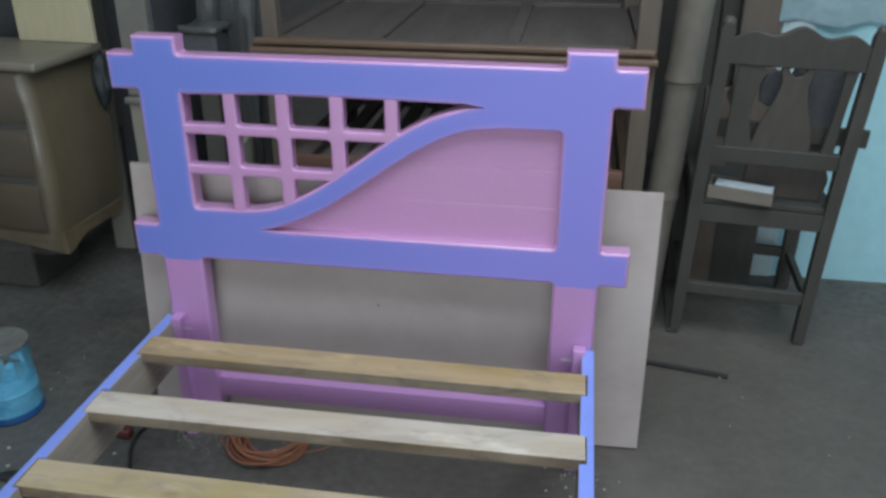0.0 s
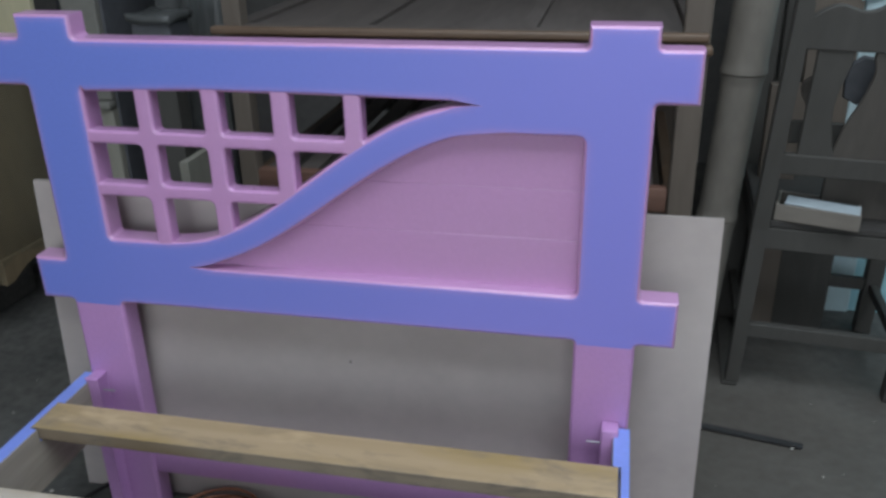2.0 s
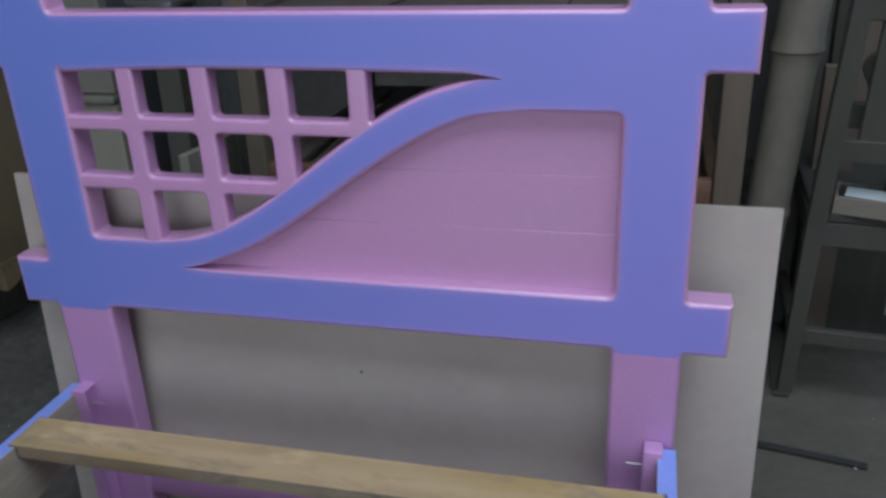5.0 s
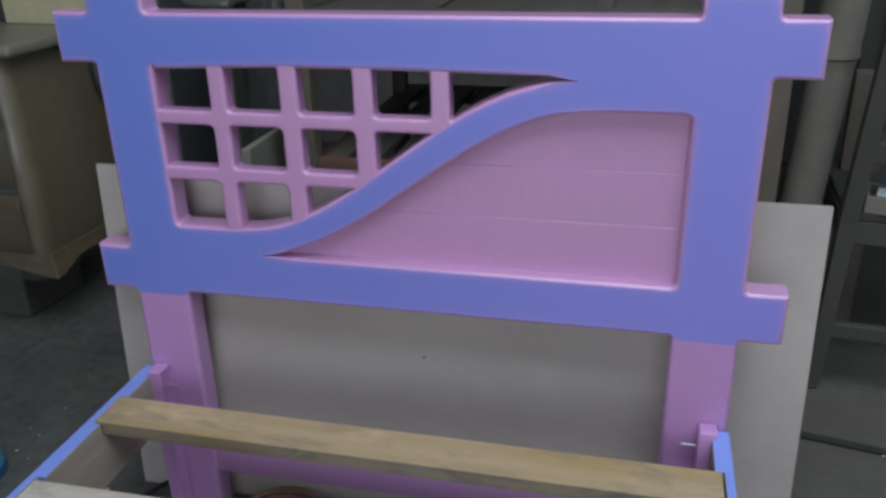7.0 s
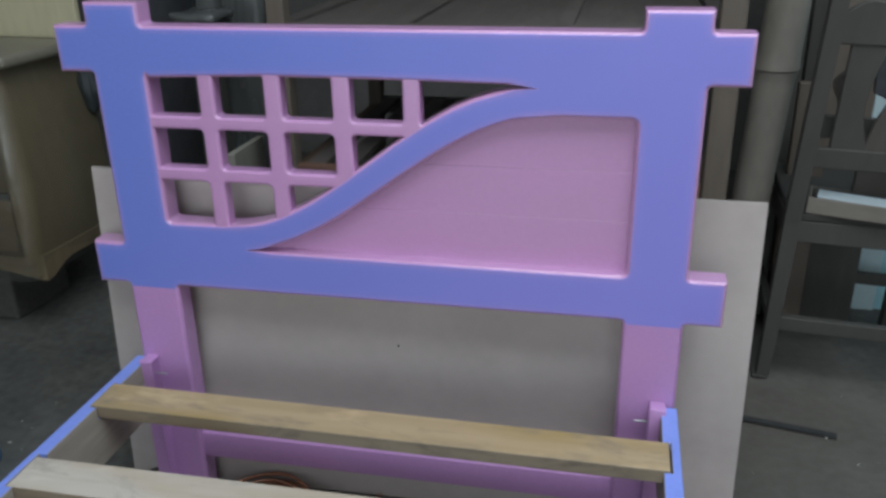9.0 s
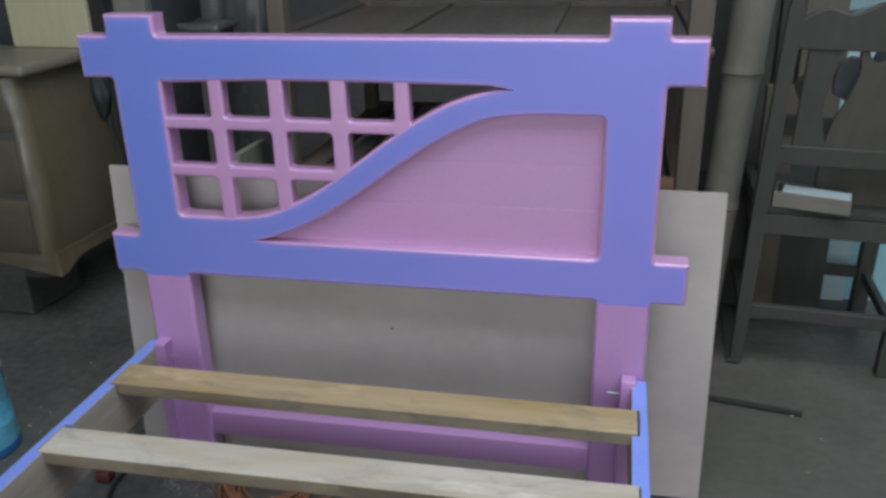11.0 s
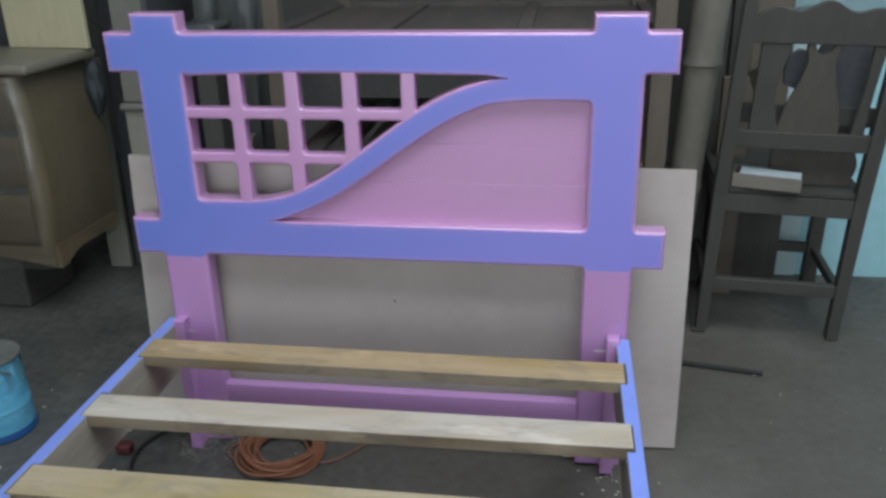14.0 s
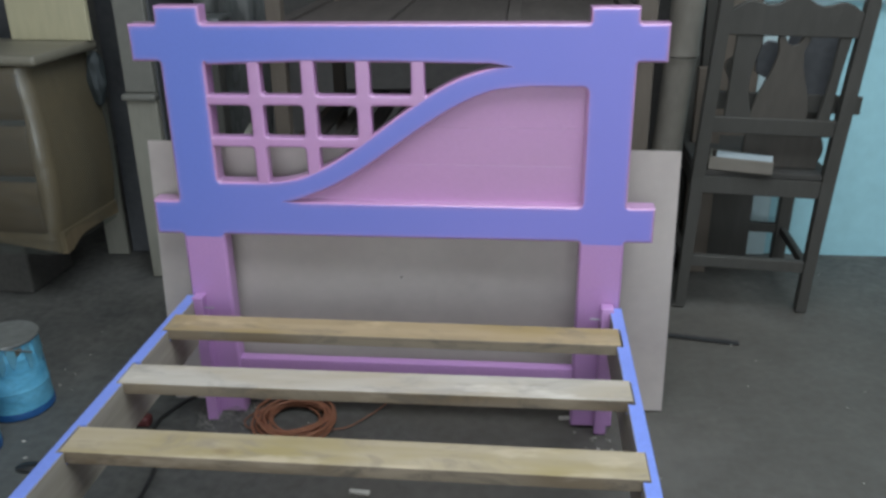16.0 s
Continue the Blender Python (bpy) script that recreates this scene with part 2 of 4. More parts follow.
DARKWOOD = material("dusty_dark_wood", (0.063, 0.060, 0.053), 0.7, vary=0.09, scale=5, fine=48, bump=0.25, dist=0.001,
                    stretch=(1.2, 1.2, 0.25), second=(0.047, 0.044, 0.037), amount=0.8, spots=0.45)
# chair wood darkened in colour, for the light blocked from the seat
SHADED_SEAT = material("shaded_seat_wood", (0.048, 0.046, 0.041), 0.85, vary=0.10, scale=6, fine=48, bump=0.2, dist=0.001,
                    stretch=(1.2, 0.3, 1.2), second=(0.033, 0.029, 0.026), amount=0.8, spots=0.3)
SPLATWOOD = material("brownish_splat_wood", (0.080, 0.071, 0.060), 0.7, vary=0.10, scale=5, fine=48, bump=0.2, dist=0.001,
                     stretch=(1.2, 1.2, 0.25), second=(0.057, 0.050, 0.043), amount=0.8, spots=0.4)
BROWN = material("stained_brown_wood", (0.152, 0.103, 0.071), 0.5, vary=0.14, scale=4, fine=50, bump=0.2, dist=0.001,
                 stretch=(0.2, 1.3, 1.3), second=(0.113, 0.070, 0.039), amount=0.8)
POSTWOOD = material("upright_brown_wood", (0.145, 0.117, 0.092), 0.65, vary=0.10, scale=4, fine=50, bump=0.2, dist=0.001,
                    stretch=(1.3, 1.3, 0.2), second=(0.090, 0.075, 0.060), amount=0.8)
DECK = material("dusty_deck_wood", (0.102, 0.087, 0.078), 0.7, vary=0.14, scale=4, fine=40, bump=0.2, dist=0.001,
                stretch=(1.3, 0.2, 1.3), spots=0.4)
HONEY = material("honey_varnished_wood", (0.169, 0.123, 0.070), 0.5, vary=0.12, scale=3, fine=40, bump=0.15, dist=0.001,
                 stretch=(1.2, 1.2, 0.3), second=(0.098, 0.079, 0.051), amount=0.8, coat=0.15)
DRAWER = material("warm_brown_drawer_wood", (0.181, 0.126, 0.070), 0.5, vary=0.12, scale=3, fine=40, bump=0.15, dist=0.001,
                  stretch=(0.3, 1.2, 1.2), second=(0.130, 0.091, 0.051), amount=0.8, coat=0.15)
DRESSTOP = material("pale_dresser_top", (0.196, 0.179, 0.137), 0.5, vary=0.08, scale=3, fine=40, bump=0.1, dist=0.001,
                    stretch=(0.3, 1.2, 1.2), coat=0.3)
CREAM = material("cream_wood_panel", (0.460, 0.425, 0.287), 0.55, vary=0.07, scale=2.5, fine=40, bump=0.1, dist=0.001,
                 stretch=(1.3, 1.3, 0.25), second=(0.414, 0.368, 0.230), amount=0.8)
GREYPANEL = material("grey_cabinet_paint", (0.170, 0.166, 0.145), 0.6, vary=0.08, scale=2, fine=40, bump=0.12, dist=0.001,
                     spots=0.3)
PALEPANEL = material("pale_cabinet_wood", (0.265, 0.254, 0.210), 0.6, vary=0.08, scale=3, fine=45, bump=0.12, dist=0.001,
                     stretch=(1.3, 1.3, 0.3))
BLACK = material("black_board", (0.076, 0.079, 0.086), 0.6, vary=0.2, scale=5, fine=40, bump=0.2, dist=0.001)
BLOCK = material("concrete_block", (0.085, 0.080, 0.072), 0.9, vary=0.2, scale=6, fine=70, bump=0.5, dist=0.004)
PIPE = material("weathered_grey_bamboo", (0.163, 0.149, 0.127), 0.75, vary=0.12, scale=9, fine=45, bump=0.3, dist=0.002,
                stretch=(1, 1, 0.45), second=(0.121, 0.107, 0.087), amount=0.9, spots=0.5)
TIN_BLUE = material("sky_blue_tin_paint", (0.15, 0.47, 0.66), 0.45, vary=0.14, scale=16, fine=60, bump=0.5, dist=0.003,
                    stretch=(1, 1, 1.6), second=(0.07, 0.30, 0.48), amount=0.9, spots=0.6)
TIN_DEEP = material("deep_blue_tin_rim", (0.02, 0.10, 0.28), 0.35, vary=0.1, scale=9, fine=50, bump=0.1, dist=0.001)
TIN_PALE = material("pale_blue_paint_drips", (0.24, 0.58, 0.72), 0.4, vary=0.08, scale=12, fine=60, bump=0.1, dist=0.0008)
TIN_BROWN = material("brown_paint_smear", (0.22, 0.18, 0.12), 0.55, vary=0.12, scale=14, fine=60, bump=0.1, dist=0.0008)
TIN_METAL = material("scuffed_tin_metal", (0.221, 0.226, 0.213), 0.38, metal=0.3, vary=0.15, scale=12, fine=60, bump=0.2, dist=0.001)
CHROME = material("bolt_steel", (0.50, 0.50, 0.52), 0.4, metal=0.7, vary=0.05, bump=0)
ORANGE = material("orange_cable", (0.33, 0.135, 0.072), 0.6, vary=0.12, scale=20, fine=120, bump=0.15, dist=0.0005)
BLACKCORD = material("black_cable", (0.02, 0.02, 0.02), 0.5, vary=0.15, scale=20, fine=120, bump=0.1, dist=0.0005)
RED = material("dull_red_plastic", (0.111, 0.025, 0.024), 0.5, vary=0.12, scale=30, fine=120, bump=0.1, dist=0.0005)
CARD = material("pale_box_wood", (0.193, 0.172, 0.143), 0.6, vary=0.1, scale=10, fine=60, bump=0.15, dist=0.0008, stretch=(0.3, 1, 1))
SHEET = material("white_glossy_sheet", (0.465, 0.540, 0.570), 0.22, vary=0.03, scale=8, fine=50, bump=0.05, dist=0.0005)
CHIP = material("pale_debris", (0.55, 0.52, 0.46), 0.8, vary=0.2, scale=20, fine=60, bump=0.2, dist=0.001)
FILM = clear_film("clear_plastic_wrap", 0.095, 0.42)
THREAD = material("pale_dusty_thread", (0.23, 0.215, 0.19), 0.8, vary=0.1, scale=30, fine=120, bump=0)
REDDISH = material("reddish_brown_rail", (0.176, 0.095, 0.068), 0.55, vary=0.12, scale=4, fine=50, bump=0.2, dist=0.001,
                   stretch=(0.2, 1.3, 1.3))
GREYFILM = material("dusty_grey_plastic", (0.08, 0.084, 0.082), 0.30, vary=0.1, scale=7, fine=18, bump=0.5, dist=0.01, stretch=(1.5, 1.5, 0.3))
TEALFILM = material("limp_dark_plastic", (0.026, 0.033, 0.035), 0.7, vary=0.08, scale=6, fine=16, bump=0.12, dist=0.004, stretch=(1.5, 1.5, 0.3))
STICKMAT = material("dark_grey_stick", (0.03, 0.03, 0.03), 0.7, vary=0.2, scale=20, fine=90, bump=0.2, dist=0.001)
WHITEFILM = material("white_plastic_sheet", (0.50, 0.69, 0.735), 0.35, vary=0.06, scale=5, fine=20, bump=0.6, dist=0.01)

# ---- building helpers ----


def part(name, bm, mats, parent=None, label="", smooth=False):
    """Links a bmesh as one mesh object, under a thing or a part if one is given."""
    me = bpy.data.meshes.new(name)
    bm.normal_update()
    bm.to_mesh(me)
    bm.free()
    for m in (mats if isinstance(mats, (list, tuple)) else [mats]):
        me.materials.append(m)
    if smooth:
        me.shade_smooth()
        me.set_sharp_from_angle(angle=radians(38))
    ob = new(name, me)
    if smooth == "flat":
        even = ob.modifiers.new("even_normals", "WEIGHTED_NORMAL")
        even.keep_sharp, even.weight = True, 90
    if parent:
        ob.parent = parent
    if label:
        tagged(ob, label)
    return ob


def thing(name, x, y, z, label, category, group="", rz=0.0, kind=""):
    ob = new(name)
    ob.matrix_world = pose(x, y, z, 0, 0, rz)
    return tagged(ob, label, category, group, kind)


def box(x0, x1, y0, y1, z0, z1, bevel=0.003, bm=None, segs=2):
    own = bmesh.new()
    bmesh.ops.create_cube(own, size=1)
    for v in own.verts:
        v.co = Vector((x0 + (v.co.x + 0.5) * (x1 - x0), y0 + (v.co.y + 0.5) * (y1 - y0), z0 + (v.co.z + 0.5) * (z1 - z0)))
    if bevel:
        bmesh.ops.bevel(own, geom=own.edges[:], offset=bevel, segments=segs, affect="EDGES", profile=0.5)
    if bm is None:
        return own
    join(bm, own)
    return bm


def join(bm, other, m=None):
    me = bpy.data.meshes.new("tmp")
    if m is not None:
        other.transform(m)
    other.to_mesh(me)
    other.free()
    bm.from_mesh(me)
    bpy.data.meshes.remove(me)


def lathe(profile, steps=32):
    """A turned form from (radius, height) pairs."""
    bm = bmesh.new()
    rings = []
    for r, z in profile:
        if r < 1e-6:
            rings.append([bm.verts.new((0, 0, z))])
        else:
            rings.append([bm.verts.new((r * math.cos(2 * math.pi * k / steps), r * math.sin(2 * math.pi * k / steps), z)) for k in range(steps)])
    for a, b in zip(rings, rings[1:]):
        for k in range(steps):
            q = [a[k % len(a)], a[(k + 1) % len(a)], b[(k + 1) % len(b)], b[k % len(b)]]
            q = [v for i, v in enumerate(q) if v not in q[:i]]
            if len(q) > 2:
                bm.faces.new(q)
    bmesh.ops.recalc_face_normals(bm, faces=bm.faces)
    return bm


def tube(points, radius, sides=8, bm=None):
    """A round cord along points."""
    bm = bm or bmesh.new()
    rings = []
    for i, p in enumerate(points):
        way = (points[min(i + 1, len(points) - 1)] - points[max(i - 1, 0)]).normalized()
        side = way.cross(Vector((0, 0, 1)))
        side = side.normalized() if side.length > 1e-4 else Vector((1, 0, 0))
        up = side.cross(way)
        rings.append([bm.verts.new(p + radius * (math.cos(a) * side + math.sin(a) * up)) for a in (2 * math.pi * k / sides for k in range(sides))])
    for a, b in zip(rings, rings[1:]):
        for k in range(sides):
            bm.faces.new((a[k], a[(k + 1) % sides], b[(k + 1) % sides], b[k]))
    bm.faces.new(rings[0][::-1]), bm.faces.new(rings[-1])
    return bm


def rounded(points, radius, steps=4):
    """A closed outline of (x, z) points with its corners rounded; a point may carry its own radius."""
    out = []
    for i, p in enumerate(points):
        r = p[2] if len(p) > 2 else radius
        b, a, c = Vector(p[:2]), Vector(points[i - 1][:2]), Vector(points[(i + 1) % len(points)][:2])
        u, v = (a - b), (c - b)
        if r <= 0 or abs(u.normalized().cross(v.normalized())) < 0.2:
            out.append(b)
            continue
        d = min(r, 0.45 * u.length, 0.45 * v.length)
        p0, p1 = b + u.normalized() * d, b + v.normalized() * d
        for k in range(steps + 1):
            t = k / steps
            out.append((1 - t) ** 2 * p0 + 2 * t * (1 - t) * b + t * t * p1)
    return out


def inset(loop, d):
    """The outline moved by d to its left side, corners mitred within limits."""
    out = []
    for i, p in enumerate(loop):
        e0, e1 = (p - loop[i - 1]).normalized(), (loop[(i + 1) % len(loop)] - p).normalized()
        n0, n1 = Vector((-e0.y, e0.x)), Vector((-e1.y, e1.x))
        m = n0 + n1
        m = m.normalized() if m.length > 0.05 else n0
        out.append(p + m * d / max(0.6, m.dot(n0)))
    return out


def area2(loop):
    return sum(a.x * b.y - b.x * a.y for a, b in zip(loop, loop[1:] + loop[:1])) / 2


def board(outer, holes, y0, y1, r, steps=4, back=True, ease=None):
    """A flat board in the xz plane from y0 (front) to y1, with holes, its front arrises rounded over by r.
    Material slot 0 is the front face, slot 1 the arrises, edges and back."""
    bm = bmesh.new()
    fronts, backs = [], []
    for k, loop in enumerate([outer] + list(holes)):
        loop = list(loop)
        if (area2(loop) > 0) != (k == 0):
            loop.reverse()
        ordered = []
        for s in range(steps if r else 0, -1, -1):
            a = math.pi / 2 * s / max(1, steps)
            ring = inset(loop, r * (1 - math.cos(a))) if r else loop
            soft_at = [ease(p) if ease else 1.0 for p in loop]
            ring = [p.lerp(q, e) for p, q, e in zip(loop, ring, soft_at)]
            ordered.append([bm.verts.new((q.x, y0 + r * (1 - math.sin(a)) * e, q.y)) for q, e in zip(ring, soft_at)])
        ordered.append([bm.verts.new((q.x, y1, q.y)) for q in loop])
        for k2, (a, b) in enumerate(zip(ordered, ordered[1:])):
            for i in range(len(a)):
                j = (i + 1) % len(a)
                f = bm.faces.new((a[i], a[j], b[j], b[i]))
                f.material_index = 0 if r and k2 < 1 else 1
        fronts.append(ordered[0])
        backs.append(ordered[-1])
    for rings, slot in ((fronts, 0), (backs, 1)) if back else ((fronts, 0),):
        edges = []
        for ring in rings:
            for i in range(len(ring)):
                edges.append(bm.edges.get((ring[i], ring[(i + 1) % len(ring)])))
        done = bmesh.ops.triangle_fill(bm, edges=edges, use_beauty=True, use_dissolve=False)
        for f in done["geom"]:
            if isinstance(f, bmesh.types.BMFace):
                f.material_index = slot
    bmesh.ops.recalc_face_normals(bm, faces=bm.faces)
    return bm


def wave(x, x0, x1, z0, z1):
    u = min(1, max(0, (x - x0) / (x1 - x0)))
    return z0 + (z1 - z0) * (1 - math.cos(math.pi * u)) / 2

# ---- the room ----


def setting(name, bm, mat, label):
    return tagged(part(name, bm, mat), label, name.split("_")[0], kind="structure")


def floor_sheet():
    bm = bmesh.new()
    nx, ny = 90, 110
    grid = [[bm.verts.new((-3.2 + 6.6 * i / nx, -4.5 + 7.3 * j / ny,
                           0.004 * noise.noise(Vector((i * 0.11, j * 0.11, 0))) - 0.004)) for j in range(ny + 1)] for i in range(nx + 1)]
    for i in range(nx):
        for j in range(ny):
            bm.faces.new((grid[i][j], grid[i + 1][j], grid[i + 1][j + 1], grid[i][j + 1]))
    return bm


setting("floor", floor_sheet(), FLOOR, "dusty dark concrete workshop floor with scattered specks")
setting("wall_north", box(-3.2, 3.4, 2.5, 2.65, -0.02, 3.2, 0), DARKENED_PLASTER, "bare plaster back wall of the workshop, its colour darkened for shade")
setting("wall_west", box(-3.2, -3.05, -4.5, 2.5, -0.02, 3.2, 0), PLASTER, "unseen bare plaster side wall, pale to bounce fill light")
setting("wall_east", box(3.25, 3.4, -4.5, 2.5, -0.02, 3.2, 0), PLASTER, "unseen bare plaster side wall, pale to bounce fill light")
# assumed wide entrance behind the camera, out of view: piers and lintel
_s = box(-3.2, -1.75, -4.65, -4.5, -0.02, 3.2, 0)
box(1.75, 3.4, -4.65, -4.5, -0.02, 3.2, 0, _s), box(-1.75, 1.75, -4.65, -4.5, 2.55, 3.2, 0, _s)
setting("wall_south", _s, PLASTER, "unseen plaster wall with an assumed wide shop entrance")
# unseen roof, with two openings added for the overhead lamps
_c = box(-3.2, 3.4, -4.65, -2.35, 3.2, 3.3, 0)
box(-3.2, -0.40, -2.35, -0.08, 3.2, 3.3, 0, _c), box(2.10, 3.4, -2.35, -0.08, 3.2, 3.3, 0, _c)
box(-3.2, 3.4, -0.08, -0.04, 3.2, 3.3, 0, _c), box(-3.2, 1.65, -0.04, 0.75, 3.2, 3.3, 0, _c)
box(2.95, 3.4, -0.04, 0.75, 3.2, 3.3, 0, _c), box(-3.2, 3.4, 0.75, 2.65, 3.2, 3.3, 0, _c)
setting("ceiling", _c, PLASTER, "unseen plain workshop ceiling with two openings added for the lamps")
setting("wall_partition", box(1.03, 3.25, 1.15, 1.25, -0.02, 3.2, 0), CYAN, "pale cyan painted partition wall, scuffed near the floor")

setting("wall_pilaster", box(1.050, 1.150, 1.140, 1.1497, -0.02, 3.2, 0.004), PALEWALL, "pale grey-white pilaster at the end of the cyan partition")

# ---- the bed ----
bed = thing("bed", 0, 0, 0, "child's bed frame painted lavender blue and pink, bare pine slats", "bed")

P_IN, P_OUT, P_TOP = 0.404, 0.502, 0.983
T0, T1, B0, B1, EAR = 0.873, 0.951, 0.4795, 0.561, 0.563
DEPTH = 0.042
half = [(P_IN, 0.0), (P_OUT, 0.0), (P_OUT, B0), (EAR, B0), (EAR, B1), (P_OUT, B1), (P_OUT, T0), (EAR, T0), (EAR, T1),
        (P_OUT, T1), (P_OUT, P_TOP), (P_IN, P_TOP), (P_IN, T1)]
outline = half + [(-x, z + (0.005 if z == P_TOP else 0.0)) for x, z in half[::-1]] + [(-P_IN, B0), (P_IN, B0)]
inner_corner = {(P_OUT, B0), (P_OUT, B1), (P_OUT, T0), (P_OUT, T1), (P_IN, T1), (P_IN, B0)}
outline = rounded([(x, z, 0.007 if (abs(x), z) in inner_corner else 0.0) for x, z in outline], 0.007)


def upper_wave(x):
    return wave(x, -0.295, 0.245, 0.607, 0.864)


def lower_wave(x):
    return wave(x, -0.280, 0.285, 0.5625, 0.823)


N = 40
hole_grid = rounded([(-P_IN, T0), (-P_IN, 0.607), (-0.297, 0.607, 0)], 0.008)
hole_grid += [Vector((-0.29 + (0.254 + 0.29) * k / N, upper_wave(-0.29 + (0.254 + 0.29) * k / N))) for k in range(N + 1)]
hole_grid += [Vector((0.205, 0.8705)), Vector((0.0, 0.8715)), Vector((-0.2, 0.872))]
hole_panel = [Vector((-0.262 + (0.285 + 0.262) * k / N, lower_wave(-0.262 + (0.285 + 0.262) * k / N))) for k in range(N + 1)]
hole_panel += rounded([(0.286, 0.823, 0), (P_IN, 0.8205), (P_IN, B1), (-0.21, B1, 0)], 0.011)[1:]



def near_tip(p):
    """The arris fades out towards the two sharp ends of the curved band."""
    d = min((p - Vector((0.254, 0.864))).length, (p - Vector((-0.262, 0.5625))).length)
    return min(1.0, max(0.04, (d - 0.035) / 0.03))


frame_bm = board(outline, [hole_grid, hole_panel], 0.0, DEPTH, 0.0075, 4, ease=near_tip)
cut = bmesh.ops.bisect_plane(frame_bm, geom=frame_bm.verts[:] + frame_bm.edges[:] + frame_bm.faces[:], plane_co=(0, 0, B0 - 0.005),
                             plane_no=(0, 0, 1))
bmesh.ops.split_edges(frame_bm, edges=[e for e in cut["geom_cut"] if isinstance(e, bmesh.types.BMEdge)])


def keep(bm, test):
    other = bm.copy()
    bmesh.ops.delete(other, geom=[f for f in other.faces if not test(f.calc_center_median())], context="FACES")
    return other


cz = B0 - 0.005
headboard = part("headboard_frame", keep(frame_bm, lambda c: c.z > cz), [BLUE, PINK], bed, "lavender blue frame with pink rounded edges", "flat")
part("leg", keep(frame_bm, lambda c: c.z <= cz and c.x > 0), [MAUVE, MAUVE], bed, "mauve pink painted headboard leg", "flat")
part("leg", keep(frame_bm, lambda c: c.z <= cz and c.x < 0), [MAUVE, MAUVE], bed, "mauve pink painted headboard leg", "flat")
frame_bm.free()

# lattice: one pierced board let into the frame
cols = ((-0.409, -0.314), (-0.286, -0.198), (-0.168, -0.081), (-0.050, 0.037), (0.066, 0.245))
rows = ((0.802, 0.877), (0.710, 0.7795), (0.600, 0.687))
cells = []
for x0, x1 in cols:
    for z0, z1 in rows:
        floor_z = [max(z0, upper_wave(x0 + (x1 - x0) * k / 24) - 0.006) for k in range(25)]
        if floor_z[0] > z1 - 0.012:
            continue
        pts = [(x0 + (x1 - x0) * k / 24, f) for k, f in enumerate(floor_z) if f < z1 - 0.003]
        flat = pts[-1][1] <= z0 + 1e-6
        low_pts = [(pts[0][0], pts[0][1], 0.008)] + ([] if flat else [(x, z, 0) for x, z in pts[1:-1]]) + [(pts[-1][0], pts[-1][1], 0.008 if flat else 0.004)]
        cells.append(rounded(low_pts + [(pts[-1][0], z1, 0.011 if pts[-1][0] > x1 - 1e-6 else 0.0), (x0, z1, 0.008)], 0.008))
outer_grid = [Vector((-0.430, 0.900)), Vector((-0.430, 0.580)), Vector((-0.297, 0.580))]
outer_grid += [Vector((-0.29 + 0.54 * k / 30, upper_wave(-0.29 + 0.54 * k / 30) - 0.026)) for k in range(31)] + [Vector((0.30, 0.838)), Vector((0.30, 0.900))]
part("lattice", board(outer_grid, cells, 0.0012, 0.0275, 0.0050, 4), [PINK, PINK], headboard, "pink lattice of small square openings", "flat")


def mid_wave_x(z):
    """Where the middle of the curved band lies at a height."""
    for k in range(700):
        x = -0.4 + 0.001 * k
        if (upper_wave(x) + lower_wave(x)) / 2 > z:
            return x
    return 0.26


def panel_board(z0, z1, y):
    left = [(max(-0.30, mid_wave_x(z0 + (z1 - z0) * k / 8)), z0 + (z1 - z0) * k / 8) for k in range(9)]
    return board([Vector((0.425, z0)), Vector((0.425, z1))] + [Vector(p) for p in left[::-1]], [], 0.026 + y, 0.038, 0.0005, 1)


for z0, z1, proud in ((0.545, 0.6458, 0.0), (0.646, 0.7289, 0.0007), (0.7291, 0.838, 0.0014)):
    part("panel_board", panel_board(z0, z1, proud), [PINK, PINK], headboard, "flat pink panel board")

# lower cross rail between the legs, corner posts, bolts
part("cross_rail", box(-P_IN - 0.01, P_IN + 0.01, 0.008, 0.036, 0.096, 0.152, 0.0022, segs=2), MAUVE, bed, "mauve painted cross rail", True)
RAIL_TOP = 0.3235
for s in (1, -1):
    xi = 0.458 if s > 0 else 0.467
    post = part("corner_post", box(xi * s, 0.486 * s, -0.032, -0.001, 0.0, RAIL_TOP + (0.010 if s > 0 else 0.007), 0.003), MAUVE, bed, "mauve painted corner post", True)
    b = lathe([(0, 0), (0.0017, 0), (0.0017, 0.026), (0.0014, 0.028), (0, 0.028)], 10)
    b.transform(pose((xi + 0.004) * s, -0.018, 0.300, 0, -90 * s, 0))
    part("bolt", b, CHROME, post, "steel bolt end", True)

SLAT_Y = [-0.143, -0.360, -0.585, -0.805, -1.025, -1.245, -1.465, -1.685]
SLAT_W, SLAT_T, RAIL_END = 0.074, 0.024, -1.86


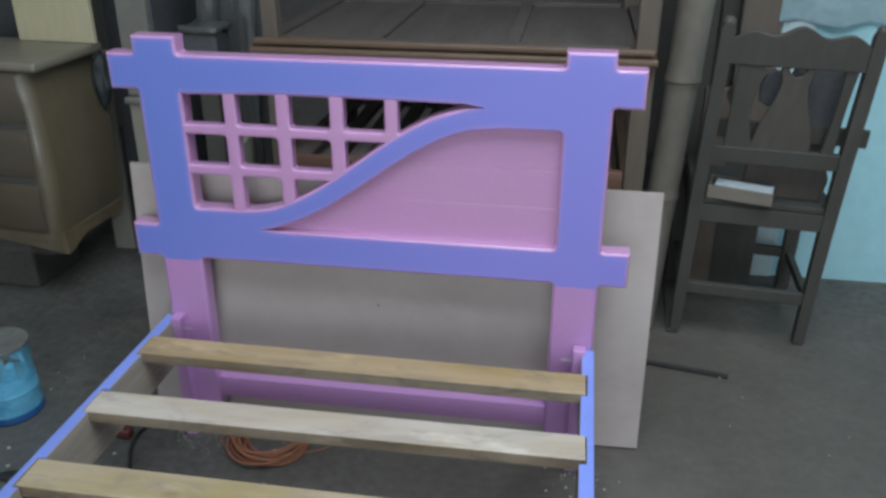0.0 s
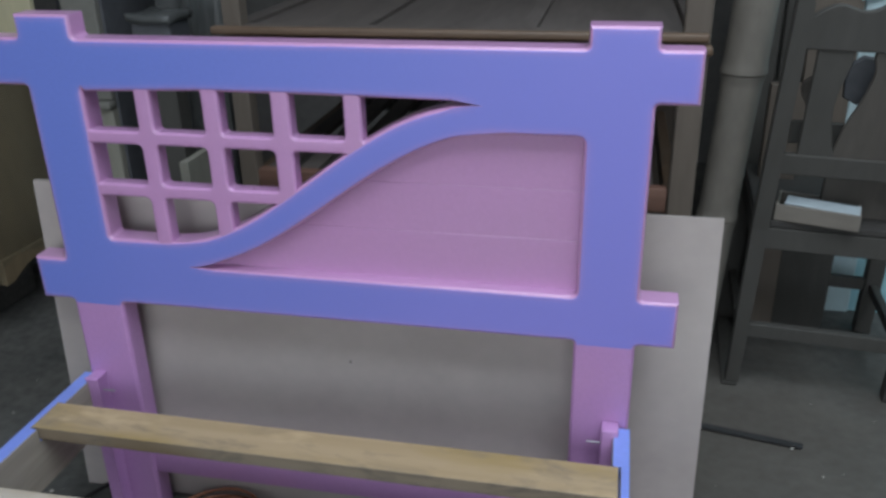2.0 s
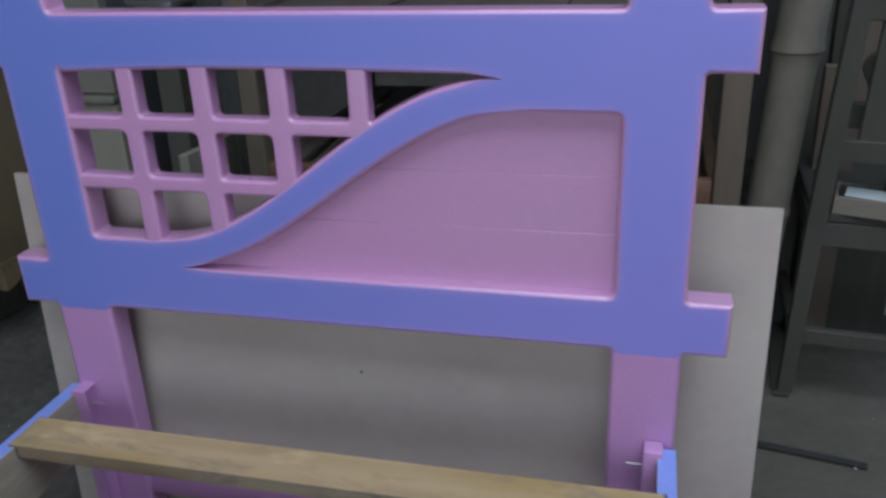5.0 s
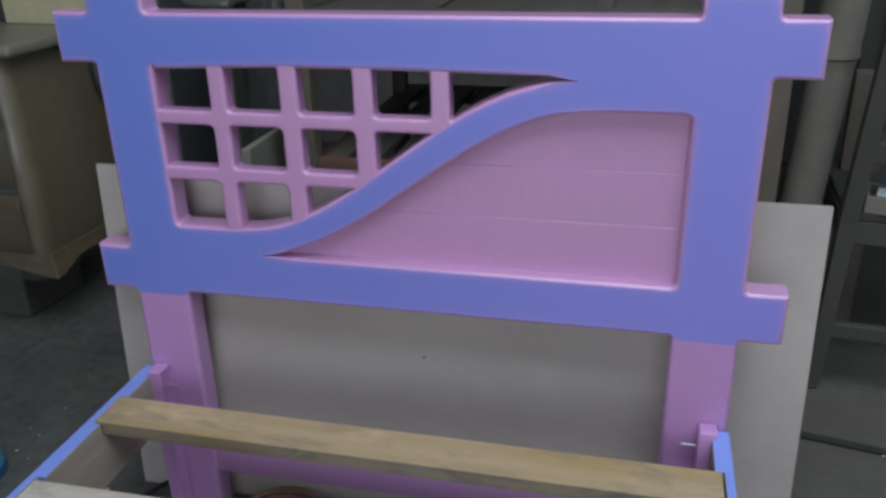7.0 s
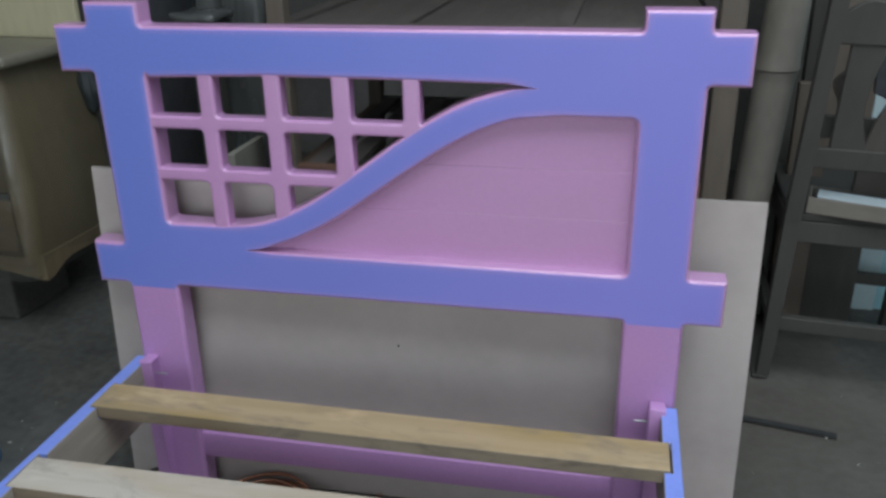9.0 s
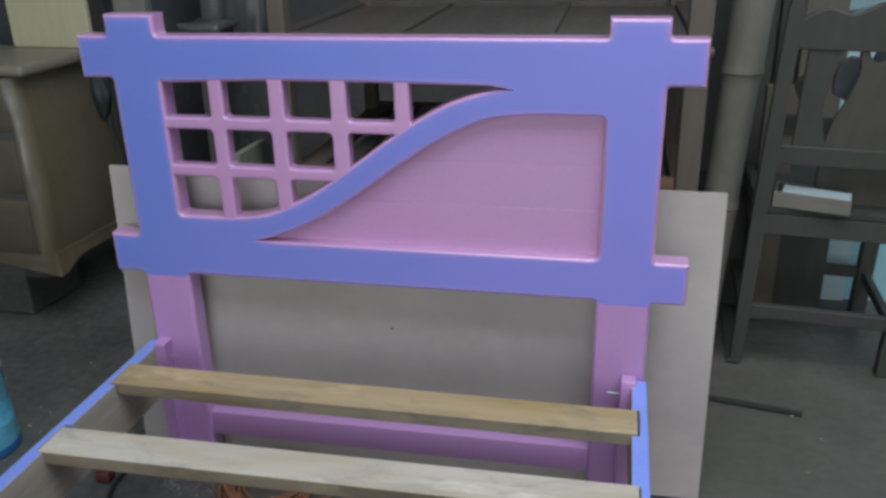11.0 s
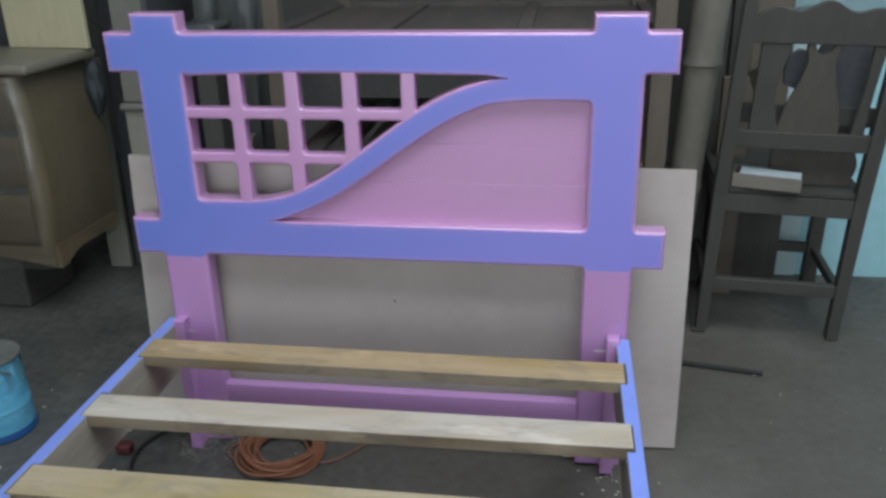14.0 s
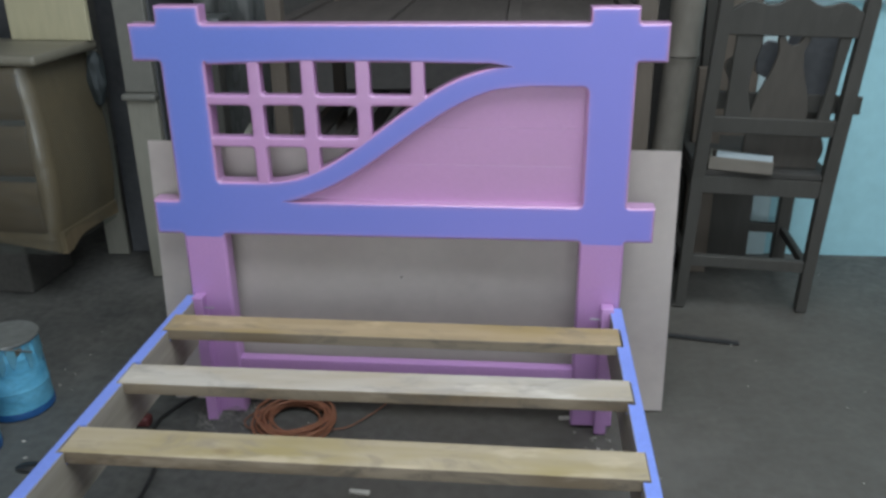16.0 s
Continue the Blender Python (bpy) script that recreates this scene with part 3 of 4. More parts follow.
def side_rail(s):
    """A side board with notches for the slats cut into its inner upper edge."""
    x_out, x_in, x_mid = 0.509 * s, 0.482 * s, 0.4955 * s
    plan = [(x_out, RAIL_END), (x_out, -0.002), (x_in, -0.002)]
    for y in SLAT_Y:
        a, b = y + SLAT_W / 2 + 0.003, y - SLAT_W / 2 - 0.003
        plan += [(x_in, a), (x_mid, a), (x_mid, b), (x_in, b)]
    plan.append((x_in, RAIL_END))
    bm = board([Vector(p) for p in plan], [], 0, SLAT_T + 0.002, 0.0009, 1)
    bm.transform(Matrix(((1, 0, 0, 0), (0, 0, 1, 0), (0, -1, 0, RAIL_TOP), (0, 0, 0, 1))))
    lower = box(min(x_in, x_out), max(x_in, x_out), RAIL_END, -0.002, 0.210, RAIL_TOP - SLAT_T - 0.0015, 0)
    join(bm, lower)
    bm.normal_update()
    bmesh.ops.recalc_face_normals(bm, faces=bm.faces)
    for f in bm.faces:
        f.material_index = 1 if f.normal.x * s < -0.5 or f.normal.z < -0.5 else 0
    return bm


for s in (1, -1):
    rb = side_rail(s)
    rb.transform(Matrix.Translation((-0.004, 0, 0)) @ pose(0, 0, 0, 0, 0, -0.35))
    part("side_rail", rb, [RAIL_BLUE, RAW], bed, "blue painted side rail, raw wood inside")
for k, y in enumerate(SLAT_Y):
    sb = box(-0.4985, 0.488, -SLAT_W / 2, SLAT_W / 2, -SLAT_T, 0, 0.0012)
    # sides and undersides get the sawn pine with shade in its colour
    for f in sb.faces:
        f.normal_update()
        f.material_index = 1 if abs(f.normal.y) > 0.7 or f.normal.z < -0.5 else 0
    sl = part("slat", sb, [(SLAT_WARM, SLAT_PALE, SLAT)[min(k, 2)], SHADED_SAWN], bed, "pale grey pine slat" if k == 1 else "yellowish planed pine slat")
    sl.location = (-0.001, y, RAIL_TOP + 0.001)
    sl.rotation_euler = (radians((0.3, -0.2, 0.25)[k % 3]), 0, radians((-0.35, 0.3, -0.2, 0.2)[k % 4]))
for s in (1, -1):
    part("foot_leg", box(0.458 * s, 0.50 * s, RAIL_END - 0.045, RAIL_END - 0.001, 0, 0.36, 0.004), PINK, bed, "pink painted foot leg", True)
part("foot_rail", box(-0.456, 0.456, RAIL_END - 0.04, RAIL_END - 0.012, 0.2, 0.345, 0.006), BLUE, bed, "lavender blue foot rail", True)

# ---- board leaning behind the headboard ----
BOARD_CORNERS = ((-0.607, 0.055, 0.0), (0.634, 0.083, 0.0), (0.636, 0.156, 0.646), (-0.587, 0.069, 0.681))


def on_board(u, v):
    """A point of the sheet's front face: it stands askew, its left edge close behind the leg, and is slightly twisted."""
    bl, br, tr, tl = (Vector(c) for c in BOARD_CORNERS)
    return (bl * (1 - u) + br * u) * (1 - v) + (tl * (1 - u) + tr * u) * v


def sheet():
    bm = bmesh.new()
    nu, nv = 16, 10
    rows = []
    for j in range(nv + 1):
        row = []
        for i in range(nu + 1):
            u, v = i / nu, j / nv
            n = (on_board(min(1, u + 0.01), v) - on_board(u - 0.01, v)).cross(on_board(u, v + 0.01) - on_board(u, v - 0.01)).normalized()
            p = on_board(u, v)
            row.append((bm.verts.new(p), bm.verts.new(p - n * 0.009)))
        rows.append(row)
    for j in range(nv):
        for i in range(nu):
            q = (rows[j][i], rows[j][i + 1], rows[j + 1][i + 1], rows[j + 1][i])
            bm.faces.new([k[0] for k in q]), bm.faces.new([k[1] for k in q[::-1]])
    rim = [rows[0][i] for i in range(nu)] + [rows[j][nu] for j in range(nv)] + [rows[nv][i] for i in range(nu, 0, -1)] + [rows[j][0] for j in range(nv, 0, -1)]
    for p, q in zip(rim, rim[1:] + rim[:1]):
        bm.faces.new((p[0], p[1], q[1], q[0]))
    bmesh.ops.recalc_face_normals(bm, faces=bm.faces)
    return bm


panel = part("leaning_board", sheet(), PLY, smooth=True)
tagged(panel, "grey-brown fibreboard sheet leaning askew behind the bed", "board")

# ---- wooden rack behind the headboard ----


def rack():
    r = thing("wooden_rack", 0, 0, 0, "unfinished brown wooden furniture frame with two dusty decks", "rack")
    for x, w in ((-0.462, 0.045), (0.578, 0.056)):
        for y0, name in ((0.655, "front_post"), (1.46, "back_post")):
            part(name, box(x, x + w, y0, y0 + 0.045, 0, 1.9, 0.004), POSTWOOD, r)
    # moulded front edge of the upper deck: a stack of rounded strips
    part("moulding", box(-0.485, 0.630, 0.630, 0.655, 0.848, 0.867, 0.006, segs=3), BROWN, r, "rounded brown moulding", True)
    part("moulding", box(-0.492, 0.638, 0.618, 0.655, 0.823, 0.844, 0.007, segs=3), BROWN, r, "rounded brown moulding", True)
    part("apron", box(-0.418, 0.566, 0.66, 0.68, 0.775, 0.828, 0.003), BROWN, r)
    # upper deck: boards between raised strips
    edges = (-0.462, -0.155, 0.238, 0.611)
    for a, b in zip(edges, edges[1:]):
        part("deck_board", box(a + 0.022, b - 0.022, 0.70, 1.46, 0.838, 0.850, 0.002), DECK, r)
    for x in edges:
        part("deck_strip", box(x - 0.018, x + 0.024, 0.70, 1.46, 0.842, 0.862, 0.003), DECK, r)
    part("deck_rail", box(-0.418, 0.566, 0.657, 0.70, 0.838, 0.866, 0.003), DECK, r)
    part("deck_rail", box(-0.418, 0.566, 1.46, 1.50, 0.80, 0.866, 0.003), DECK, r)
    # lower deck
    part("lower_rail", box(-0.418, 0.576, 0.66, 0.69, 0.458, 0.515, 0.004), REDDISH, r, "reddish brown front rail", True)
    part("lower_rail", box(-0.418, 0.566, 1.465, 1.495, 0.458, 0.515, 0.004), DARKWOOD, r)
    for x, w in [(-0.405 + 0.082 * k, 0.049) for k in range(12)]:
        part("deck_slat", box(x, min(x + w, 0.575), 0.6905, 1.4645, 0.495, 0.511, 0.002), DECK, r)
    for x in (-0.455, 0.573):
        part("side_rail", box(x, x + 0.03, 0.70, 1.46, 0.775, 0.828, 0.003), BROWN, r)
        part("side_rail", box(x, x + 0.03, 0.70, 1.46, 0.435, 0.49, 0.003), BROWN, r)


rack()

# ---- bamboo pole ----


def bamboo(z0, z1, r0, r1):
    """One length of cane between two nodes: a swollen ring at each end, slightly waisted between."""
    prof = [(0, z0)]
    for k in range(13):
        t = k / 12
        z = z0 + (z1 - z0) * t
        r = r0 + (r1 - r0) * t + 0.0035 * (math.exp(-((z - z0) / 0.012) ** 2) + math.exp(-((z1 - z) / 0.012) ** 2)) - 0.0008 * math.sin(math.pi * t)
        prof.append((r, z))
        if k == 0:
            prof += [(r0 + 0.0033, z0 + 0.004), (r0 + 0.0012, z0 + 0.014), (r0, z0 + 0.03)]
        if k == 11:
            prof += [(r1, z1 - 0.03), (r1 + 0.0012, z1 - 0.014), (r1 + 0.0033, z1 - 0.004)]
    return sorted(prof[:1] + prof[1:], key=lambda p: p[1]) + [(0, z1)]


pole = thing("bamboo_pole", 0.675, 0.735, 0, "thick grey bamboo pole standing upright, floor to roof", "pole")
for z0, z1, r0, r1 in ((0, 0.425, 0.0445, 0.0440), (0.428, 0.768, 0.0440, 0.0445), (0.771, 1.18, 0.0475, 0.0480), (1.183, 1.66, 0.0480, 0.0480),
                       (1.663, 2.2, 0.0480, 0.0470), (2.203, 2.7, 0.0470, 0.0460), (2.703, 3.19, 0.0460, 0.0450)):
    pm = lathe(bamboo(z0, z1, r0, r1), 36)
    for v in pm.verts:
        v.co.x += 0.056 * v.co.z
    part("cane_length", pm, PIPE, pole, smooth=True)

# ---- dark planks standing by the pole ----


def plank(x, y, w, d, h, lean_x, lean_y, mat, label):
    ob = part("plank", box(-w / 2, w / 2, 0, d, 0, h, 0.002), mat)
    ob.matrix_world = pose(x, y, 0.0, lean_x, lean_y, 0)
    return tagged(ob, label, "plank", "planks standing beside the pole")


plank(0.815, 1.12, 0.07, 0.022, 1.9, -2.5, 0.6, DARKWOOD, "dark dusty plank standing upright behind the chair")
plank(0.90, 1.15, 0.055, 0.025, 1.9, -2.5, 0.0, DARKWOOD, "dark dusty plank standing upright behind the chair")
plank(0.985, 1.10, 0.12, 0.018, 1.8, -2.0, 0.0, POSTWOOD, "greyish brown board standing upright behind the chair")

# ---- the chair, seen from behind ----
CW, CD = 0.181, 0.345
chair = thing("chair", 0, 0, 0, "dusty dark wooden high-back chair with a carved scalloped crest", "chair")
# stands a little askew: its outer legs are on the floor, the inner ones on a scrap of wood
chair.matrix_world = pose(1.140, 0.682, 0.0, 0, 0, -3) @ pose(0, 0, 0, 0, 1.5, 0) @ Matrix.Translation((-CW, 0, 0))


RAKE = ((0, 0.0), (0.2, -0.012), (0.42, -0.026), (0.58, -0.048), (0.78, -0.082), (0.93, -0.108), (0.945, -0.111))


def back_y(z):
    return float(np.interp(z, [a for a, b in RAKE], [b for a, b in RAKE]))


def chair_leg_back(x):
    """Back leg and back upright in one, raked backwards."""
    bm = bmesh.new()
    rings = []
    for k, (z, y) in enumerate(RAKE):
        w = (0.015, 0.0165, 0.018, 0.0175, 0.017, 0.0165, 0.010)[k]
        rings.append([bm.verts.new((x + a * w, y + b * 0.018, z)) for a, b in ((-1, -1), (1, -1), (1, 1), (-1, 1))])
    for a, b in zip(rings, rings[1:]):
        for k in range(4):
            bm.faces.new((a[k], a[(k + 1) % 4], b[(k + 1) % 4], b[k]))
    bm.faces.new(rings[0][::-1]), bm.faces.new(rings[-1])
    return bm


def on_back(bm):
    """Bends a flat board, drawn upright, into the rake of the back."""
    for v in bm.verts:
        v.co.y += back_y(v.co.z)
    return bm


for s in (-1, 1):
    part("back_leg", chair_leg_back(CW * s), DARKWOOD, chair)
    part("front_leg", box(CW * s - 0.021, CW * s + 0.021, CD - 0.020, CD + 0.020, 0, 0.427, 0.003), DARKWOOD, chair)
    part("side_stretcher", box(CW * s - 0.010, CW * s + 0.010, 0.006, CD - 0.018, 0.125, 0.152, 0.003), DARKWOOD, chair)
    part("side_apron", box(CW * s - 0.012, CW * s + 0.012, -0.008, CD - 0.018, 0.375, 0.427, 0.003), DARKWOOD, chair)
for s in (-1, 1):
    fin = lathe([(0, 0.928), (0.0135, 0.930), (0.0165, 0.940), (0.0150, 0.951), (0.009, 0.958), (0, 0.960)], 16)
    fin.transform(Matrix.Translation((CW * s, -0.111, 0)))
    part("finial", fin, DARKWOOD, chair, "rounded top of the back upright", True)
part("back_stretcher", on_back(box(-CW + 0.015, CW - 0.015, -0.011, 0.011, 0.130, 0.168, 0.003)), DARKWOOD, chair)
part("front_stretcher", box(-CW + 0.015, CW - 0.015, CD - 0.01, CD + 0.012, 0.125, 0.158, 0.003), DARKWOOD, chair)
part("back_apron", on_back(box(-CW + 0.015, CW - 0.015, -0.012, 0.012, 0.372, 0.427, 0.003)), DARKWOOD, chair)
part("front_apron", box(-CW + 0.015, CW - 0.015, CD - 0.012, CD + 0.012, 0.375, 0.427, 0.003), DARKWOOD, chair)
seat_bm = box(-CW - 0.01, CW + 0.01, -0.008, CD + 0.03, 0.428, 0.446, 0.006)
box(-CW + 0.019, CW - 0.019, -0.040, -0.006, 0.4285, 0.4455, 0.003, seat_bm)
part("seat", seat_bm, SHADED_SEAT, chair)
part("back_rail", on_back(box(-CW + 0.014, CW - 0.014, -0.011, 0.011, 0.560, 0.608, 0.003)), DARKWOOD, chair)
# scalloped crest
crest = [Vector((-CW + 0.012, 0.838)), Vector((CW - 0.012, 0.838))]
for k in range(41):
    u = 1 - 2 * k / 40
    crest.append(Vector((u * (CW - 0.012), 0.908 + 0.026 * (1 - abs(u) ** 1.5) + 0.010 * math.cos(u * 2.75 * math.pi))))
part("crest_rail", on_back(board(crest, [], -0.011, 0.011, 0.003, 2)), [DARKWOOD, DARKWOOD], chair, "scalloped crest rail")
# fiddle-shaped splat with two horns, a shaped side board and a slanted slat


FIDDLE = ((0.0, 0.076), (0.12, 0.074), (0.3, 0.066), (0.45, 0.053), (0.6, 0.041), (0.74, 0.034), (0.82, 0.033), (0.88, 0.037), (0.93, 0.041), (0.96, 0.040))


def fiddle(t):
    return float(np.interp(t, [a for a, b in FIDDLE], [b for a, b in FIDDLE]))


Z0, ZH = 0.604, 0.240
splat = [Vector((fiddle(k / 28) + 0.008, Z0 + ZH * k / 28)) for k in range(28)]
splat += [Vector((0.040, 0.842)), Vector((0.030, 0.836)), Vector((0.022, 0.818)), Vector((0.008, 0.812)), Vector((-0.006, 0.818)), Vector((-0.014, 0.836)), Vector((-0.024, 0.842))]
splat += [Vector((-fiddle(1 - k / 28) + 0.008, Z0 + ZH * (1 - k / 28))) for k in range(1, 29)]
part("splat", on_back(board(splat, [], -0.006, 0.006, 0.002, 1)), [SPLATWOOD, SPLATWOOD], chair, "brownish fiddle-shaped back splat with two horns")
side = [Vector((-0.140, Z0 + ZH)), Vector((-0.137, Z0))]
side += [Vector((-0.060 - 0.020 * math.sin(math.pi * min(1, t * 1.15)) - 0.012 * t, Z0 + ZH * t)) for t in (k / 16 for k in range(17))]
part("back_slat", on_back(board(side, [], -0.006, 0.006, 0.002, 1)), [DARKWOOD, DARKWOOD], chair, "shaped side board of the back")
leaf = [Vector((0.112 + 0.008 * t + 0.005 * math.sin(3 * t), Z0 + ZH * t)) for t in (k / 12 for k in range(13))]
leaf += [Vector((0.146 + 0.008 * t - 0.004 * math.sin(3 * t), Z0 + ZH * t)) for t in (1 - k / 12 for k in range(13))]
part("back_slat", on_back(board(leaf, [], -0.006, 0.006, 0.002, 1)), [DARKWOOD, DARKWOOD], chair, "slanted back slat")
scrap = part("wood_scrap", box(-0.018, 0.018, -0.018, 0.38, 0, 0.008, 0.001), DARKWOOD)
scrap.matrix_world = pose(0.772, 0.70, 0, 0, 0, -3)
tagged(scrap, "dark scrap of wood wedged under the chair legs", "wood scrap")

# small open tray on the chair seat, poking out under the back rail
tray = thing("tray", 0, 0, 0, "small pale wooden tray with a strip of glossy white plastic", "tray")
tray.matrix_world = chair.matrix_world @ pose(-0.060, 0.008, 0.4465, 0, 0, -10)
part("tray_front", box(-0.088, 0.088, -0.062, -0.055, 0, 0.038, 0.002), CARD, tray)
part("tray_back", box(-0.088, 0.088, 0.055, 0.062, 0, 0.030, 0.002), CARD, tray)
for s in (-1, 1):
    part("tray_side", box(min(0.081 * s, 0.088 * s), max(0.081 * s, 0.088 * s), -0.055, 0.055, 0, 0.034, 0.002), CARD, tray)
part("tray_floor", box(-0.081, 0.081, -0.055, 0.055, 0.001, 0.006, 0.001), DARKWOOD, tray)
strip = box(-0.070, 0.084, 0, 0.040, 0, 0.004, 0.0015)
strip.transform(pose(0, -0.052, 0.035, 9, 0, -4))
part("plastic_strip", strip, SHEET, tray, "glossy white plastic strip")

# ---- things by the partition ----
crate = thing("crate", 0, 0, 0, "dark wooden box standing on the floor behind the chair", "box")
for x0, x1, y0, y1, z0, z1, name in ((0.91, 1.048, 1.0, 1.012, 0, 0.428, "front_panel"), (0.91, 1.048, 1.128, 1.14, 0, 0.428, "back_panel"),
                                     (0.91, 0.922, 1.0125, 1.1275, 0, 0.428, "side_panel"), (1.036, 1.048, 1.0125, 1.1275, 0, 0.428, "side_panel"),
                                     (0.908, 1.050, 0.998, 1.142, 0.429, 0.44, "lid")):
    part(name, box(x0, x1, y0, y1, z0, z1, 0.002), DARKWOOD, crate)
upright = part("offcut_board", box(0.0, 0.086, 0, 0.03, 0, 0.695, 0.002), POSTWOOD)
upright.matrix_world = pose(0.820, 0.958, 0, 0, 0, 0)
tagged(upright, "short greyish brown board standing upright between pole and chair", "board")


# carved back of another chair, set on the seat of the standing one and leaning on its back
loose = thing("loose_chair_back", 0, 0, 0, "dark carved back of another chair resting on the chair seat", "chair back")
loose.matrix_world = chair.matrix_world @ pose(0.0, 0.030, 0.4468, 3.5, 0, 0)
wavy = [(-0.055, 0.0), (0.157, 0.0)]
for k in range(25):
    t = k / 24
    wavy.append((0.157 + 0.010 * math.sin(t * 5.2 * math.pi) + 0.006 * t, 0.02 + 0.37 * t))
wavy += [(0.03, 0.395), (0.015, 0.355), (-0.008, 0.362), (-0.030, 0.365), (-0.050, 0.350), (-0.060, 0.315), (-0.055, 0.275)]
split = 0.175
part("carved_panel", board([Vector((x, max(z, split))) for x, z in wavy if z > split - 0.02], [], -0.008, 0.008, 0.003, 2), [BLACK, BLACK], loose, "dark carved panel with a wavy edge")
part("lower_panel", board([Vector((x, min(z, split - 0.001))) for x, z in wavy[:16] if z < split + 0.016] + [Vector((-0.055, split - 0.001))], [], -0.008, 0.008, 0.002, 2), [SPLATWOOD, SPLATWOOD], loose, "worn brown lower panel")
part("cross_rail", box(-0.150, 0.240, -0.0215, -0.0085, 0.170, 0.222, 0.003), DARKWOOD, loose, "rail with its end standing out")
part("carved_lobe", board([Vector((-0.108 + (0.030 + 0.010 * math.sin(3 * a)) * math.cos(a), 0.275 + 0.055 * math.sin(a))) for a in (2 * math.pi * k / 28 for k in range(28))],
                          [], -0.020, -0.0085, 0.003, 2), [SPLATWOOD, SPLATWOOD], loose, "rounded carved lobe")


def hanging_sheet():
    bm = bmesh.new()
    nx, nz = 36, 22
    g = []
    for i in range(nx + 1):
        col = []
        for j in range(nz + 1):
            u, v = i / nx, j / nz
            low = 0.872 + 0.018 * noise.noise(Vector((u * 5, 0.3, 0)))
            col.append(bm.verts.new((1.035 + 0.62 * u, 1.128 + 0.016 * noise.noise(Vector((u * 8, v * 2, 1.7))), low + (1.5 - low) * v)))
        g.append(col)
    for i in range(nx):
        for j in range(nz):
            bm.faces.new((g[i][j], g[i + 1][j], g[i + 1][j + 1], g[i][j + 1]))
    bmesh.ops.solidify(bm, geom=bm.faces[:], thickness=0.002)
    return bm


tagged(part("plastic_sheet", hanging_sheet(), WHITEFILM, smooth=True), "white plastic sheet hanging in folds on the cyan wall", "plastic sheet")

stick = part("stick", box(-0.115, 0.115, -0.008, 0.008, 0, 0.006, 0.001), STICKMAT)
stick.matrix_world = pose(0.792, 0.468, 0.0, 0, 0, -11)
tagged(stick, "thin dark stick lying on the concrete floor", "stick")

# ---- dresser wrapped in plastic, on blocks ----
dresser = thing("dresser", -1.142, 0.545, 0, "honey-brown wooden dresser with three bowed drawers, wrapped in clear plastic", "dresser", rz=-4)
DW, DD = 0.80, 0.31


def bow(z):
    """How far the bombe front and side swell at a height."""
    t = (z - 0.19) / 0.56
    return 0.030 * math.sin(math.pi * min(1, max(0, t)) * 0.9 + 0.25) - 0.02 * max(0, 0.25 - t) * 2


def front_bow(z):
    return 0.35 * bow(z) + 0.012


def dresser_body(grow=0.0, low=0.235, steps=16, cuts=1):
    bm = bmesh.new()
    rings = []
    for k in range(steps + 1):
        z = low + (0.764 - low) * k / steps
        b, fb = bow(z) + grow, front_bow(z) + grow
        c = 0.035
        loop = []
        loop += [(-DW + (DW + b - c) * q / cuts, -fb) for q in range(cuts)]
        for q in range(7):
            a = -math.pi / 2 + math.pi / 2 * q / 6
            loop.append((b - c + c * math.cos(a), -fb + c + c * math.sin(a)))
        loop += [(b, -fb + c + (DD + fb - c) * (q + 1) / cuts) for q in range(cuts)] + [(-DW, DD)]
        rings.append([bm.verts.new((x, y, z)) for x, y in loop])
    n = len(rings[0])
    for a, b in zip(rings, rings[1:]):
        for k in range(n):
            bm.faces.new((a[k], a[(k + 1) % n], b[(k + 1) % n], b[k]))
    bm.faces.new(rings[0][::-1]), bm.faces.new(rings[-1])
    return bm


part("body", dresser_body(), HONEY, dresser, "bowed honey-brown body", True)
part("top", box(-DW - 0.01, 0.050, -0.030, DD - 0.005, 0.768, 0.800, 0.012, segs=3), DRESSTOP, dresser, "pale varnished top", True)
for z0, z1 in ((0.262, 0.425), (0.445, 0.595), (0.615, 0.745)):
    bm = bmesh.new()
    rows = []
    for k in range(9):
        z = z0 + (z1 - z0) * k / 8
        f = 0.016 if 0 < k < 8 else 0.006
        y = -front_bow(z) - f
        rows.append([bm.verts.new((x, y, z)) for x in (-DW + 0.05, -DW + 0.06, -0.030, -0.020)])
    for a, b in zip(rows, rows[1:]):
        for k in range(3):
            bm.faces.new((a[k], a[k + 1], b[k + 1], b[k]))
    for row in rows:
        for v in (row[0], row[-1]):
            v.co.y += 0.006
    bmesh.ops.solidify(bm, geom=bm.faces[:], thickness=-0.012)
    d = part("drawer", bm, DRAWER, dresser, "bowed drawer front", True)
    kb = lathe([(0, 0), (0.006, 0), (0.006, 0.012), (0.014, 0.018), (0.012, 0.026), (0, 0.028)], 16)
    kb.transform(pose(-DW / 2, -front_bow((z0 + z1) / 2) - 0.014, (z0 + z1) / 2, 90, 0, 0))
    part("knob", kb, HONEY, d, smooth=True)
# dark strips put in for the shade in the gaps between drawers
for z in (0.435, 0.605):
    part("gap_shade_strip", box(-DW + 0.05, -0.022, -front_bow(z) - 0.006, -front_bow(z) + 0.004, z - 0.009, z + 0.009, 0.001), DARKWOOD, dresser, "dark strip for the shade between drawers")
